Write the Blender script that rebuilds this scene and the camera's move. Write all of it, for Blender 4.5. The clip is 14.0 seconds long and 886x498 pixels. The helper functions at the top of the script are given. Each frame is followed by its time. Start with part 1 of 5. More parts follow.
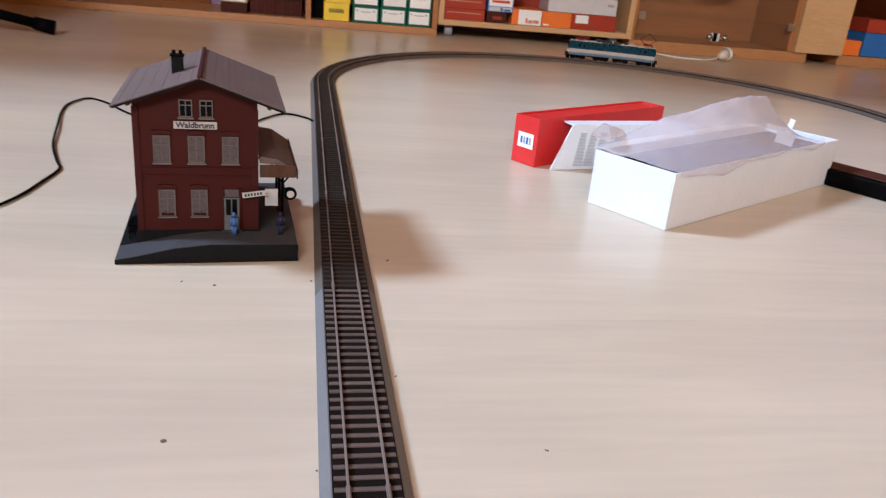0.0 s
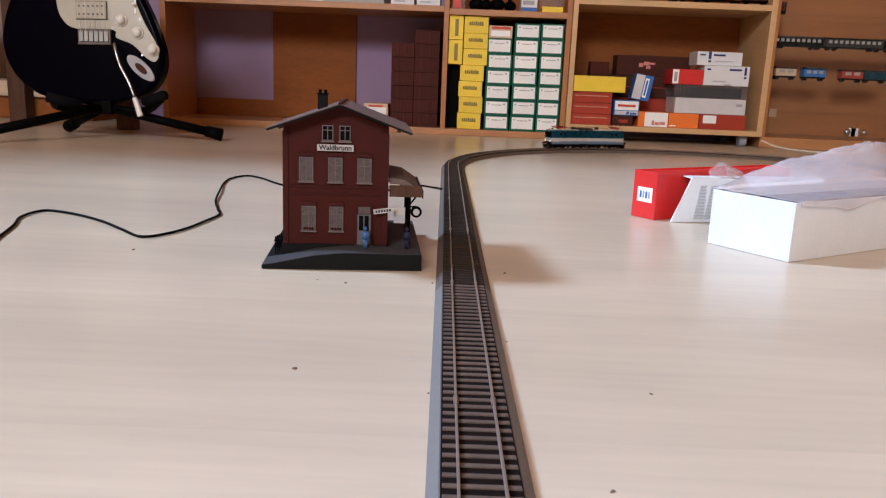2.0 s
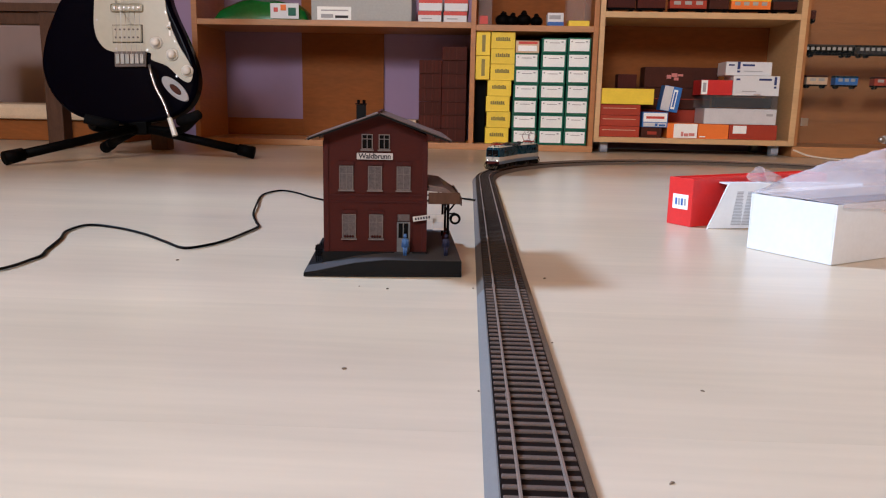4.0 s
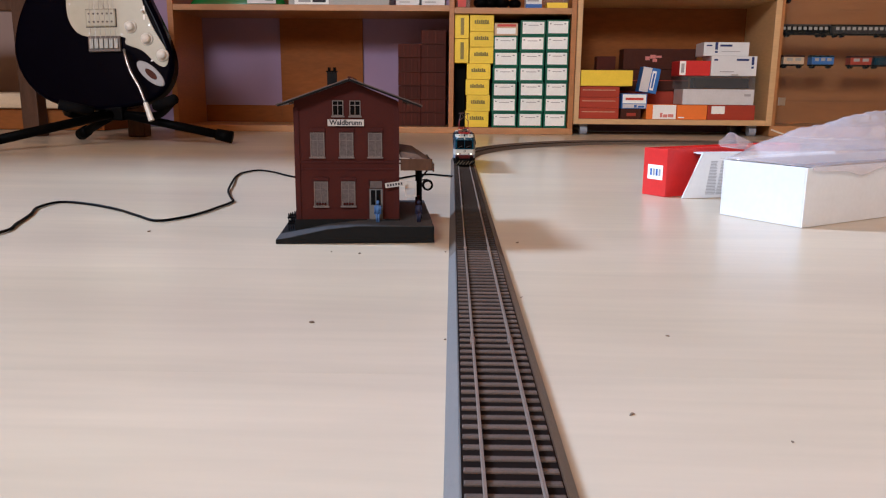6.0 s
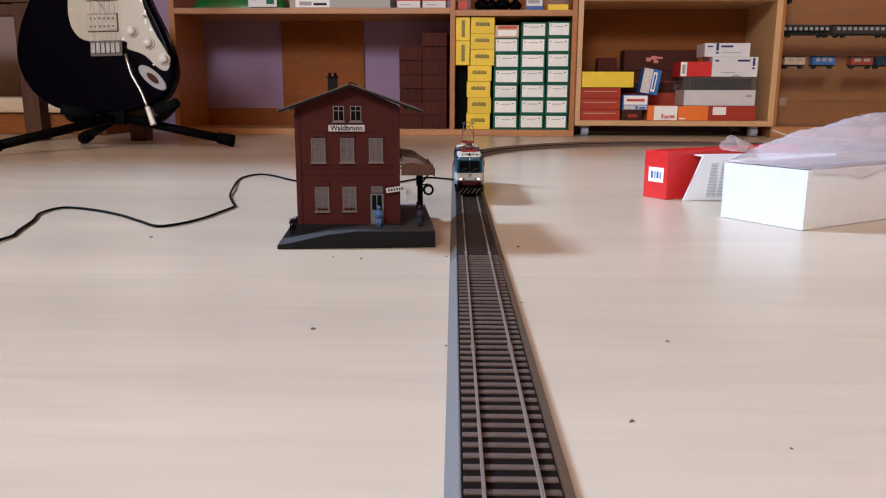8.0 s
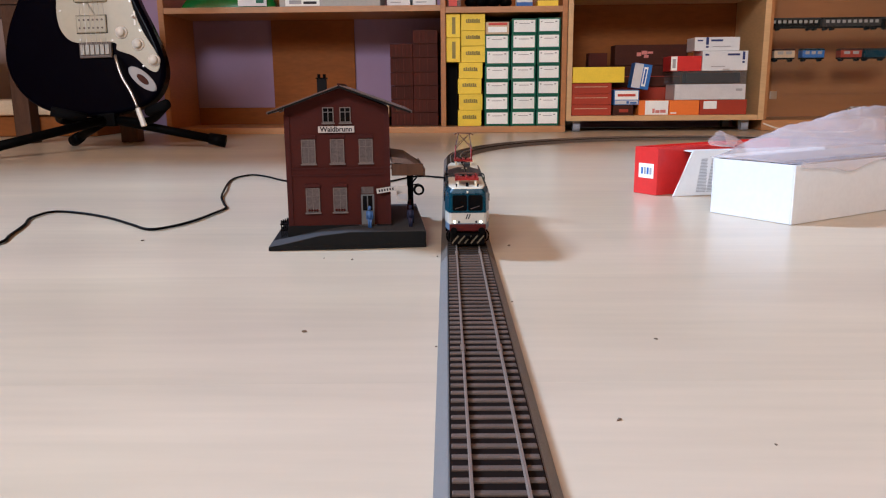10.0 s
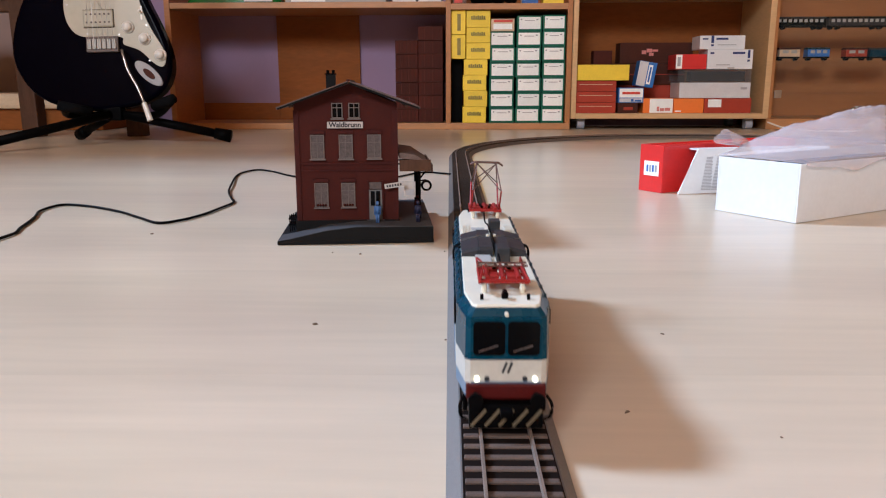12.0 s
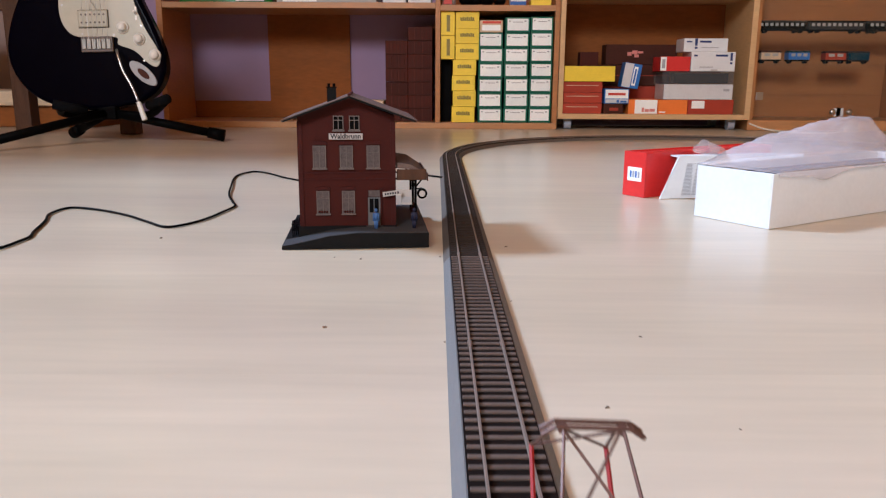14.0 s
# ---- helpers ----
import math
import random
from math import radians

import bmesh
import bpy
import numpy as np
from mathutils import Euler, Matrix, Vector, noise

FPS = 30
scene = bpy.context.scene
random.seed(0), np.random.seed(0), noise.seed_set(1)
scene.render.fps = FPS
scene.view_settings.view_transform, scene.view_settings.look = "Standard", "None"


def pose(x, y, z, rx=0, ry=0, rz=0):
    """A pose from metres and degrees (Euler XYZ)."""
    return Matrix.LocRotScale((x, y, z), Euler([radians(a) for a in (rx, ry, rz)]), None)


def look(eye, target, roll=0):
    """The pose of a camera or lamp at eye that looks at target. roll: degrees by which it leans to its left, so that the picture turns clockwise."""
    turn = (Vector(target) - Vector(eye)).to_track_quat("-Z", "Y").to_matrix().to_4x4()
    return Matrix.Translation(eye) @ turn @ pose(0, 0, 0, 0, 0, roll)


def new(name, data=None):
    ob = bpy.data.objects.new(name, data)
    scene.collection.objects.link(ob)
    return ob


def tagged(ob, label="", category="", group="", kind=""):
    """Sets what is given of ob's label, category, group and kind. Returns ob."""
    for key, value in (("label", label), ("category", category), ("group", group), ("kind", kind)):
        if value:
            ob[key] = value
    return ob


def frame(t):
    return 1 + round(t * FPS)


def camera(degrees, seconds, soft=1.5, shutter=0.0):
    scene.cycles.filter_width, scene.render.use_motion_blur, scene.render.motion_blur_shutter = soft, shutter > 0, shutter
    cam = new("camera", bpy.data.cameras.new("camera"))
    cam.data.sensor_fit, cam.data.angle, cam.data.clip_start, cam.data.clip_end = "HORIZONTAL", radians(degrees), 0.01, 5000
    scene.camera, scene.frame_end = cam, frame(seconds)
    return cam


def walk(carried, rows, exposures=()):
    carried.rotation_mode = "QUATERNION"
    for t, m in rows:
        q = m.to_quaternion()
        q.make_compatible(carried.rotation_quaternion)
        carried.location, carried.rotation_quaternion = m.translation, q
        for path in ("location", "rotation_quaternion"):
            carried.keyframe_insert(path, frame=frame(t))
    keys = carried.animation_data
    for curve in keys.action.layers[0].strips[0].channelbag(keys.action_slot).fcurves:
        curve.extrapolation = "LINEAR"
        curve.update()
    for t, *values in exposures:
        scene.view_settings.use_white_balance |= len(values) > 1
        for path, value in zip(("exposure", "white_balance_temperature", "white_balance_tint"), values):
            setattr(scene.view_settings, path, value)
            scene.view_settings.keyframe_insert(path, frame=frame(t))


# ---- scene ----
cam = camera(60.8, 14.0, soft=1.15, shutter=0.55)
PATH = [
    (0, (0.046, 0.102, 0.221), (0.37, 1.934, -0.513), 5.4),
    (0.5, (0.057, 0.075, 0.202), (0.255, 1.95, -0.466), 4.5),
    (1, (0.056, 0.057, 0.17), (0.108, 1.954, -0.46), 3.9),
    (1.5, (0.055, 0.055, 0.162), (0.022, 1.997, -0.315), 0.9),
    (2, (0.059, 0.041, 0.147), (0.02, 1.994, -0.284), 2.3),
    (2.5, (0.055, 0.037, 0.142), (-0.024, 2.001, -0.226), 1.0),
    (2.7, (0.048, 0.035, 0.141), (-0.051, 1.997, -0.238), 1.6),
    (5, (0.051, 0.036, 0.132), (-0.056, 1.994, -0.261), 0.6),
    (5.5, (0.055, 0.036, 0.125), (-0.037, 1.992, -0.282), 0.3),
    (6, (0.059, 0.032, 0.118), (-0.011, 1.989, -0.29), 0.5),
    (6.5, (0.058, 0.031, 0.116), (-0.017, 1.986, -0.299), -0.0),
    (7, (0.058, 0.031, 0.116), (-0.021, 1.986, -0.296), 0.1),
    (7.5, (0.059, 0.031, 0.121), (-0.019, 1.988, -0.283), 0.5),
    (8, (0.06, 0.031, 0.121), (-0.016, 1.988, -0.284), 0.2),
    (8.2, (0.058, 0.032, 0.122), (-0.015, 1.989, -0.281), 0.0),
    (10.3, (0.063, 0.029, 0.124), (0.002, 1.984, -0.291), -0.5),
    (10.5, (0.061, 0.029, 0.124), (-0.001, 1.986, -0.285), -0.2),
    (11, (0.06, 0.029, 0.123), (-0.003, 1.986, -0.284), -0.4),
    (11.5, (0.061, 0.029, 0.124), (0.002, 1.987, -0.282), -0.2),
    (12, (0.059, 0.024, 0.124), (-0.008, 1.978, -0.299), -0.1),
    (12.5, (0.06, 0.025, 0.126), (-0.001, 1.98, -0.295), 0.1),
    (13, (0.058, 0.023, 0.133), (-0.006, 1.981, -0.268), 0.2),
    (13.5, (0.057, 0.021, 0.133), (-0.001, 1.979, -0.268), -0.0),
    (14, (0.053, -0.012, 0.141), (0.022, 1.94, -0.297), 0.3),
]
walk(cam, [(t, look(eye, target, roll)) for t, eye, target, roll in PATH], [(0, -0.18, 5450, 6), (14, -0.18, 5450, 6)])

# ---- light ----
world = bpy.data.worlds.new("sky")
scene.world = world
world.use_nodes = True
_sky = world.node_tree.nodes.new("ShaderNodeTexSky")
_sky.sky_type, _sky.sun_disc = "NISHITA", False
_sky.sun_elevation, _sky.sun_rotation = radians(42), radians(-86)
_bg = world.node_tree.nodes["Background"]
_bg.inputs[1].default_value = 0.034
world.node_tree.links.new(_sky.outputs[0], _bg.inputs[0])


def fill_light(name, m, w, h, power, colour):
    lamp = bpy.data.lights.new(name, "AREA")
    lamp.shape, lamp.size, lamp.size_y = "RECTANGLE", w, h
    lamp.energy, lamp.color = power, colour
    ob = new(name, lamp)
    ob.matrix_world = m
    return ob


sun = bpy.data.lights.new("hazy_sun", "SUN")
sun.energy, sun.angle, sun.color = 4.4, radians(8.5), (0.765, 0.915, 1.15)
new("hazy_sun", sun).matrix_world = look((-2.944, 0.680, 2.580), (0, 0, 0))
# Added fill lamp before the closed south wall, lights faces turned to the camera.
fill_light("rear_fill_light", look((-0.9, -4.52, 2.75), (0.4, 2.2, 0.25)), 2.6, 1.3, 405, (1.0, 0.945, 0.905))


# ---- materials ----
def mat(name, colour, rough=0.5, metal=0.0, vary=0.12, scale=40.0, bump=0.0, stretch=(1, 1, 1), spec=0.5, fine=6.0,
        random_tone=0.0, coat=0.0):
    """A surface with tone variation at two scales, fine relief and uneven gloss."""
    m = bpy.data.materials.new(name)
    m.use_nodes = True
    nt = m.node_tree
    N, L = nt.nodes, nt.links
    b = N["Principled BSDF"]
    b.inputs["Roughness"].default_value, b.inputs["Metallic"].default_value = rough, metal
    b.inputs["Specular IOR Level"].default_value = spec
    b.inputs["Coat Weight"].default_value = coat
    tc, mp = N.new("ShaderNodeTexCoord"), N.new("ShaderNodeMapping")
    mp.inputs["Scale"].default_value = stretch
    L.new(tc.outputs["Object"], mp.inputs[0])
    n1, n2 = N.new("ShaderNodeTexNoise"), N.new("ShaderNodeTexNoise")
    n1.inputs["Scale"].default_value, n1.inputs["Detail"].default_value = scale, 5
    n2.inputs["Scale"].default_value, n2.inputs["Detail"].default_value = scale * fine, 4
    L.new(mp.outputs[0], n1.inputs[0]), L.new(mp.outputs[0], n2.inputs[0])
    add = N.new("ShaderNodeMath")
    add.operation = "ADD"
    L.new(n1.outputs[0], add.inputs[0]), L.new(n2.outputs[0], add.inputs[1])
    rng = N.new("ShaderNodeMapRange")
    rng.inputs["From Min"].default_value, rng.inputs["From Max"].default_value = 0.65, 1.35
    rng.inputs["To Min"].default_value, rng.inputs["To Max"].default_value = 1 - vary, 1 + vary
    L.new(add.outputs[0], rng.inputs[0])
    tone = rng.outputs[0]
    if random_tone:
        oi, r2, mul = N.new("ShaderNodeObjectInfo"), N.new("ShaderNodeMapRange"), N.new("ShaderNodeMath")
        r2.inputs["To Min"].default_value, r2.inputs["To Max"].default_value = 1 - random_tone, 1 + random_tone
        mul.operation = "MULTIPLY"
        L.new(oi.outputs["Random"], r2.inputs[0]), L.new(r2.outputs[0], mul.inputs[0]), L.new(tone, mul.inputs[1])
        tone = mul.outputs[0]
    mix = N.new("ShaderNodeVectorMath")
    mix.operation = "SCALE"
    mix.inputs[0].default_value = colour
    L.new(tone, mix.inputs["Scale"]), L.new(mix.outputs[0], b.inputs["Base Color"])
    rr = N.new("ShaderNodeMapRange")
    rr.inputs["To Min"].default_value, rr.inputs["To Max"].default_value = max(0.02, rough - 0.08), min(1, rough + 0.08)
    L.new(n1.outputs[0], rr.inputs[0]), L.new(rr.outputs[0], b.inputs["Roughness"])
    if bump:
        bp = N.new("ShaderNodeBump")
        bp.inputs["Distance"].default_value = bump
        bp.inputs["Strength"].default_value = 0.6
        L.new(n2.outputs[0], bp.inputs["Height"]), L.new(bp.outputs[0], b.inputs["Normal"])
    return m


def glass(name, colour, rough, alpha):
    m = mat(name, colour, rough, vary=0.03)
    m.node_tree.nodes["Principled BSDF"].inputs["Alpha"].default_value = alpha
    return m


def glow(name, colour, strength):
    m = bpy.data.materials.new(name)
    m.use_nodes = True
    b = m.node_tree.nodes["Principled BSDF"]
    b.inputs["Base Color"].default_value = (*colour, 1)
    b.inputs["Emission Color"].default_value, b.inputs["Emission Strength"].default_value = (*colour, 1), strength
    return m


def laminate():
    """Whitewashed laminate: faint lengthways grain, cloudy cream and rose tones, satin gloss."""
    m = mat("whitewashed_laminate", (0.62, 0.5, 0.38), 0.3, vary=0.05)
    N, L = m.node_tree.nodes, m.node_tree.links
    b = N["Principled BSDF"]
    geo, oi = N.new("ShaderNodeNewGeometry"), N.new("ShaderNodeObjectInfo")
    layers = []
    for scale, stretch, detail in ((1.0, (2.2, 13.0, 1), 4), (1.0, (9, 110, 1), 5), (1.0, (2.6, 4.5, 1), 2)):
        mp, nz = N.new("ShaderNodeMapping"), N.new("ShaderNodeTexNoise")
        mp.inputs["Scale"].default_value = stretch
        nz.inputs["Scale"].default_value, nz.inputs["Detail"].default_value = scale, detail
        L.new(geo.outputs["Position"], mp.inputs[0]), L.new(mp.outputs[0], nz.inputs[0])
        layers.append(nz.outputs[0])
    tint = N.new("ShaderNodeMix")
    tint.data_type = "RGBA"
    tint.inputs[6].default_value, tint.inputs[7].default_value = (0.578, 0.484, 0.350, 1), (0.548, 0.446, 0.338, 1)
    edge = N.new("ShaderNodeMapRange")
    edge.interpolation_type = "SMOOTHSTEP"
    edge.inputs["From Min"].default_value, edge.inputs["From Max"].default_value = 0.2, 0.8
    L.new(layers[2], edge.inputs[0]), L.new(edge.outputs[0], tint.inputs[0])

    def ranged(src, lo, hi):
        r = N.new("ShaderNodeMapRange")
        r.clamp = False
        r.inputs["From Min"].default_value, r.inputs["From Max"].default_value = 0.3, 0.7
        r.inputs["To Min"].default_value, r.inputs["To Max"].default_value = lo, hi
        L.new(src, r.inputs[0])
        return r.outputs[0]

    tone = ranged(layers[0], 0.925, 1.075)
    for src, lo, hi in ((layers[1], 0.955, 1.045), (oi.outputs["Random"], 0.985, 1.015)):
        mul = N.new("ShaderNodeMath")
        mul.operation = "MULTIPLY"
        L.new(tone, mul.inputs[0]), L.new(ranged(src, lo, hi), mul.inputs[1])
        tone = mul.outputs[0]
    mix = N.new("ShaderNodeVectorMath")
    mix.operation = "SCALE"
    L.new(tint.outputs[2], mix.inputs[0]), L.new(tone, mix.inputs["Scale"]), L.new(mix.outputs[0], b.inputs["Base Color"])
    for link in list(b.inputs["Roughness"].links):
        L.remove(link)
    b.inputs["Roughness"].default_value = 0.28
    return m


M_FLOOR = laminate()
M_LILAC = mat("lilac_wall_paint", (0.30, 0.205, 0.315), 0.85, vary=0.04, scale=4, bump=0.0005)
M_PINK = mat("pale_pinkish_wall_paint", (0.25, 0.18, 0.16), 0.85, vary=0.04, scale=4, bump=0.0005)
# Unseen walls and ceiling, tinted orange so bounced light warms the shadows.
M_WALL_BOUNCE = mat("ochre_bounce_wall", (0.56, 0.33, 0.12), 0.85, vary=0.04, scale=4, bump=0.0005)
M_CEIL_BOUNCE = mat("orange_bounce_ceiling", (0.62, 0.38, 0.14), 0.9, vary=0.03, scale=5)
M_WOOD = mat("beech_veneer", (0.40, 0.168, 0.052), 0.42, vary=0.14, scale=7, stretch=(1, 1, 7), bump=0.0001)
M_WOODX = mat("beech_veneer_lengthways", (0.44, 0.215, 0.085), 0.42, vary=0.14, scale=7, stretch=(1, 7, 7), bump=0.0001)
M_PALE = mat("pale_birch_veneer", (0.60, 0.39, 0.19), 0.4, vary=0.10, scale=6, stretch=(1, 1, 6), bump=0.0001)
M_PALEX = mat("pale_birch_veneer_lengthways", (0.60, 0.39, 0.19), 0.4, vary=0.10, scale=6, stretch=(1, 6, 6), bump=0.0001)
M_BACK = mat("brown_back_board", (0.235, 0.074, 0.014), 0.7, vary=0.16, scale=6, stretch=(1, 1, 4), spec=0.20)
M_DKWOOD = mat("dark_stained_wood", (0.075, 0.036, 0.021), 0.45, vary=0.25, scale=12, stretch=(6, 6, 1), bump=0.0003, spec=0.18)
M_BED = mat("grey_plastic_ballast", (0.165, 0.155, 0.15), 0.5, vary=0.18, scale=500, bump=0.0003, spec=0.30)
M_SLEEPER = mat("brown_plastic_sleeper", (0.105, 0.075, 0.062), 0.6, vary=0.2, scale=300, random_tone=0.15, spec=0.20)
M_OLDBED = mat("aged_brown_ballast", (0.115, 0.092, 0.076), 0.55, vary=0.2, scale=400, bump=0.0003, spec=0.25)
M_OLDTIE = mat("aged_dark_brown_sleeper", (0.031, 0.021, 0.0155), 0.6, vary=0.2, scale=300, random_tone=0.12, spec=0.15)
# Both fills are darkened: shade between the sleepers is put into their colour.
M_OLDSLOT_SHADE = mat("aged_ballast_gap_shade", (0.017, 0.011, 0.008), 0.65, vary=0.25, scale=500, spec=0.1)
M_SLOT_SHADE = mat("shade_between_sleepers", (0.0085, 0.0050, 0.0038), 0.7, vary=0.25, scale=500, spec=0.08)
M_RAIL = mat("nickel_silver_rail", (0.25, 0.19, 0.155), 0.4, 0.35, vary=0.15, scale=200)
M_BRICK = mat("red_brick_plastic", (0.046, 0.0062, 0.0036), 0.7, vary=0.22, scale=300, stretch=(1, 1, 3), bump=0.0004, spec=0.18)
M_BRICKD = mat("dark_red_cornice", (0.042, 0.006, 0.0045), 0.7, vary=0.2, scale=250, spec=0.18)
M_ROOF = mat("grey_brown_roof_shingles", (0.130, 0.090, 0.078), 0.6, vary=0.25, scale=160, bump=0.0006, spec=0.25)
M_STONE = mat("dark_grey_plinth", (0.0065, 0.0062, 0.0065), 0.65, vary=0.2, scale=200, bump=0.0004, spec=0.12)
M_PAVE = mat("grey_platform", (0.050, 0.048, 0.051), 0.65, vary=0.2, scale=150, bump=0.0003, spec=0.20)
M_FRAME = mat("greyed_window_frame", (0.125, 0.098, 0.088), 0.6, vary=0.15, scale=300)
M_CURTAIN = mat("grey_net_curtain", (0.086, 0.067, 0.064), 0.6, vary=0.5, scale=500, spec=0.25)
M_DARKPANE = mat("dark_window_pane", (0.003, 0.003, 0.0035), 0.12, vary=0.2, scale=100, spec=0.08)
M_BOARD = mat("greyed_name_board", (0.42, 0.38, 0.36), 0.6, vary=0.12, scale=200)
M_DOOR = mat("grey_door", (0.11, 0.108, 0.108), 0.55, vary=0.15, scale=200)
M_BLACKP = mat("black_plastic", (0.0022, 0.002, 0.0022), 0.5, vary=0.3, scale=80, spec=0.035)
M_BLACKGLOSS = mat("black_lacquer", (0.0010, 0.0008, 0.0036), 0.16, vary=0.2, scale=8, spec=0.025)
M_WHITE = mat("white_card", (0.71, 0.725, 0.745), 0.5, vary=0.04, scale=30, bump=0.00005)
M_WHITE_IN = mat("raw_grey_card", (0.45, 0.42, 0.40), 0.8, vary=0.1, scale=60)
M_FOAM = mat("dark_foam_insert", (0.006, 0.006, 0.007), 0.9, vary=0.3, scale=200, bump=0.0005, spec=0.04)
M_RED = mat("bright_red_card", (0.60, 0.022, 0.02), 0.38, vary=0.07, scale=30)
M_PRINT = mat("grey_print", (0.36, 0.36, 0.38), 0.6, vary=0.1, scale=100)
M_INK = mat("black_ink", (0.03, 0.03, 0.035), 0.6, vary=0.1, scale=100, spec=0.20)
M_BLUEINK = mat("blue_print", (0.03, 0.12, 0.42), 0.5, vary=0.1, scale=100)
M_NAVY = mat("navy_print", (0.012, 0.03, 0.15), 0.5, vary=0.1, scale=100)
M_ROSE = mat("pink_script_print", (0.62, 0.22, 0.19), 0.5, vary=0.2, scale=200)
M_REDINK = mat("red_print", (0.55, 0.05, 0.03), 0.5, vary=0.1, scale=100)
M_YELLOW = mat("yellow_card", (0.86, 0.63, 0.03), 0.55, vary=0.08, scale=40, random_tone=0.08)
M_OLIVE = mat("olive_print", (0.24, 0.19, 0.03), 0.5, vary=0.2, scale=100)
M_GREEN = mat("dark_green_card", (0.006, 0.11, 0.065), 0.45, vary=0.12, scale=40, random_tone=0.12, spec=0.30)
M_LABEL = mat("white_paper_label", (0.90, 0.92, 0.90), 0.6, vary=0.05, scale=60, random_tone=0.05)
M_BEIGE = mat("beige_card", (0.62, 0.46, 0.30), 0.5, vary=0.08, scale=40)
M_MAROON = mat("maroon_card", (0.066, 0.013, 0.008), 0.7, vary=0.25, scale=60, stretch=(4, 1, 1), random_tone=0.2, spec=0.20)
M_WORN = mat("worn_leather_edge", (0.11, 0.030, 0.019), 0.6, vary=0.2, scale=60, spec=0.2)
M_RUST = mat("rust_red_card", (0.36, 0.042, 0.018), 0.6, vary=0.1, scale=40, random_tone=0.1, spec=0.30)
M_ORANGE = mat("orange_card", (0.82, 0.19, 0.015), 0.6, vary=0.06, scale=40)
M_BROWNC = mat("dark_brown_card", (0.06, 0.018, 0.011), 0.65, vary=0.2, scale=40, spec=0.15)
M_BLUEC = mat("blue_card", (0.03, 0.16, 0.50), 0.4, vary=0.1, scale=40)
M_SILVER = mat("silver_grey_card", (0.62, 0.62, 0.64), 0.35, vary=0.08, scale=40)
M_CLEAR = glass("clear_blister_plastic", (0.75, 0.75, 0.78), 0.06, 0.09)
M_PANE = glass("cabinet_glass", (0.25, 0.28, 0.27), 0.04, 0.035)
M_BAG = glass("crinkled_clear_film", (0.80, 0.73, 0.765), 0.05, 0.31)
M_TEAL = mat("teal_paint", (0.0013, 0.036, 0.064), 0.28, vary=0.08, scale=100, spec=0.2)
M_LWHITE = mat("cream_white_paint", (0.68, 0.64, 0.52), 0.35, vary=0.06, scale=100)
# Cream white darkened: the shade on the locomotive's front is in this colour.
M_LOWER_SHADED = mat("shaded_cream_paint", (0.47, 0.455, 0.41), 0.4, vary=0.08, scale=100)
# Red of the buffer beam with its front shade painted in.
M_BEAM_SHADED = mat("shaded_red_paint", (0.060, 0.004, 0.0035), 0.45, vary=0.15, scale=200, spec=0.2)
M_SKIRT = mat("blue_grey_paint", (0.10, 0.16, 0.24), 0.4, vary=0.1, scale=100)
M_LRED = mat("red_paint", (0.25, 0.010, 0.007), 0.5, vary=0.12, scale=200, spec=0.30)
M_HOOD = mat("dark_grey_paint", (0.028, 0.028, 0.031), 0.45, vary=0.12, scale=150, spec=0.25)
M_LGREY = mat("light_grey_paint", (0.36, 0.36, 0.34), 0.45, vary=0.1, scale=150)
M_STRIPE = mat("pale_yellow_stripe", (0.13, 0.10, 0.06), 0.5, vary=0.1, scale=100)
M_CHROME = mat("chrome", (0.46, 0.45, 0.45), 0.3, 1.0, vary=0.05, scale=30)
M_IVORY = mat("aged_ivory_plastic", (0.40, 0.37, 0.285), 0.3, vary=0.06, scale=10)
M_KNOB = mat("white_knob_plastic", (0.75, 0.73, 0.68), 0.3, vary=0.05, scale=30)
M_CASTER = mat("grey_caster_plastic", (0.30, 0.32, 0.38), 0.4, vary=0.1, scale=50)
# Lengthways beech darkened, with the cabinet's inner shade in its colour.
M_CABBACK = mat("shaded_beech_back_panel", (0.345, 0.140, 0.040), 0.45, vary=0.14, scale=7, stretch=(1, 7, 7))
M_CABLEW = mat("white_cable", (0.72, 0.66, 0.56), 0.45, vary=0.06, scale=60)
M_BLUEFIG = mat("blue_figure_paint", (0.05, 0.12, 0.30), 0.6, vary=0.1, scale=300)
M_DARKFIG = mat("dark_figure_paint", (0.02, 0.02, 0.045), 0.6, vary=0.1, scale=300, spec=0.20)
M_SPECK = mat("brown_crumb", (0.15, 0.10, 0.065), 0.8, vary=0.3, scale=900)
M_LAMP = glow("warm_headlight", (1.0, 0.88, 0.62), 4.0)
M_BAGGREEN = mat("green_glossy_film", (0.01, 0.13, 0.02), 0.2, vary=0.2, scale=20)


# ---- mesh helpers ----
def slab(bm, x0, x1, y0, y1, z0, z1, bevel=0.0):
    g = bmesh.ops.create_cube(bm, size=1, matrix=Matrix.Translation(((x0 + x1) / 2, (y0 + y1) / 2, (z0 + z1) / 2))
                              @ Matrix.Diagonal((x1 - x0, y1 - y0, z1 - z0, 1)))
    if bevel:
        es = list({e for v in g["verts"] for e in v.link_edges})
        bmesh.ops.bevel(bm, geom=es, offset=bevel, segments=2, profile=0.6, affect="EDGES")
    return bm


def rod(bm, a, b, r, r2=None, seg=8):
    a, b = Vector(a), Vector(b)
    q = (b - a).to_track_quat("Z", "Y").to_matrix().to_4x4()
    bmesh.ops.create_cone(bm, cap_ends=True, segments=seg, radius1=r, radius2=r if r2 is None else r2, depth=(b - a).length,
                          matrix=Matrix.Translation((a + b) / 2) @ q)
    return bm


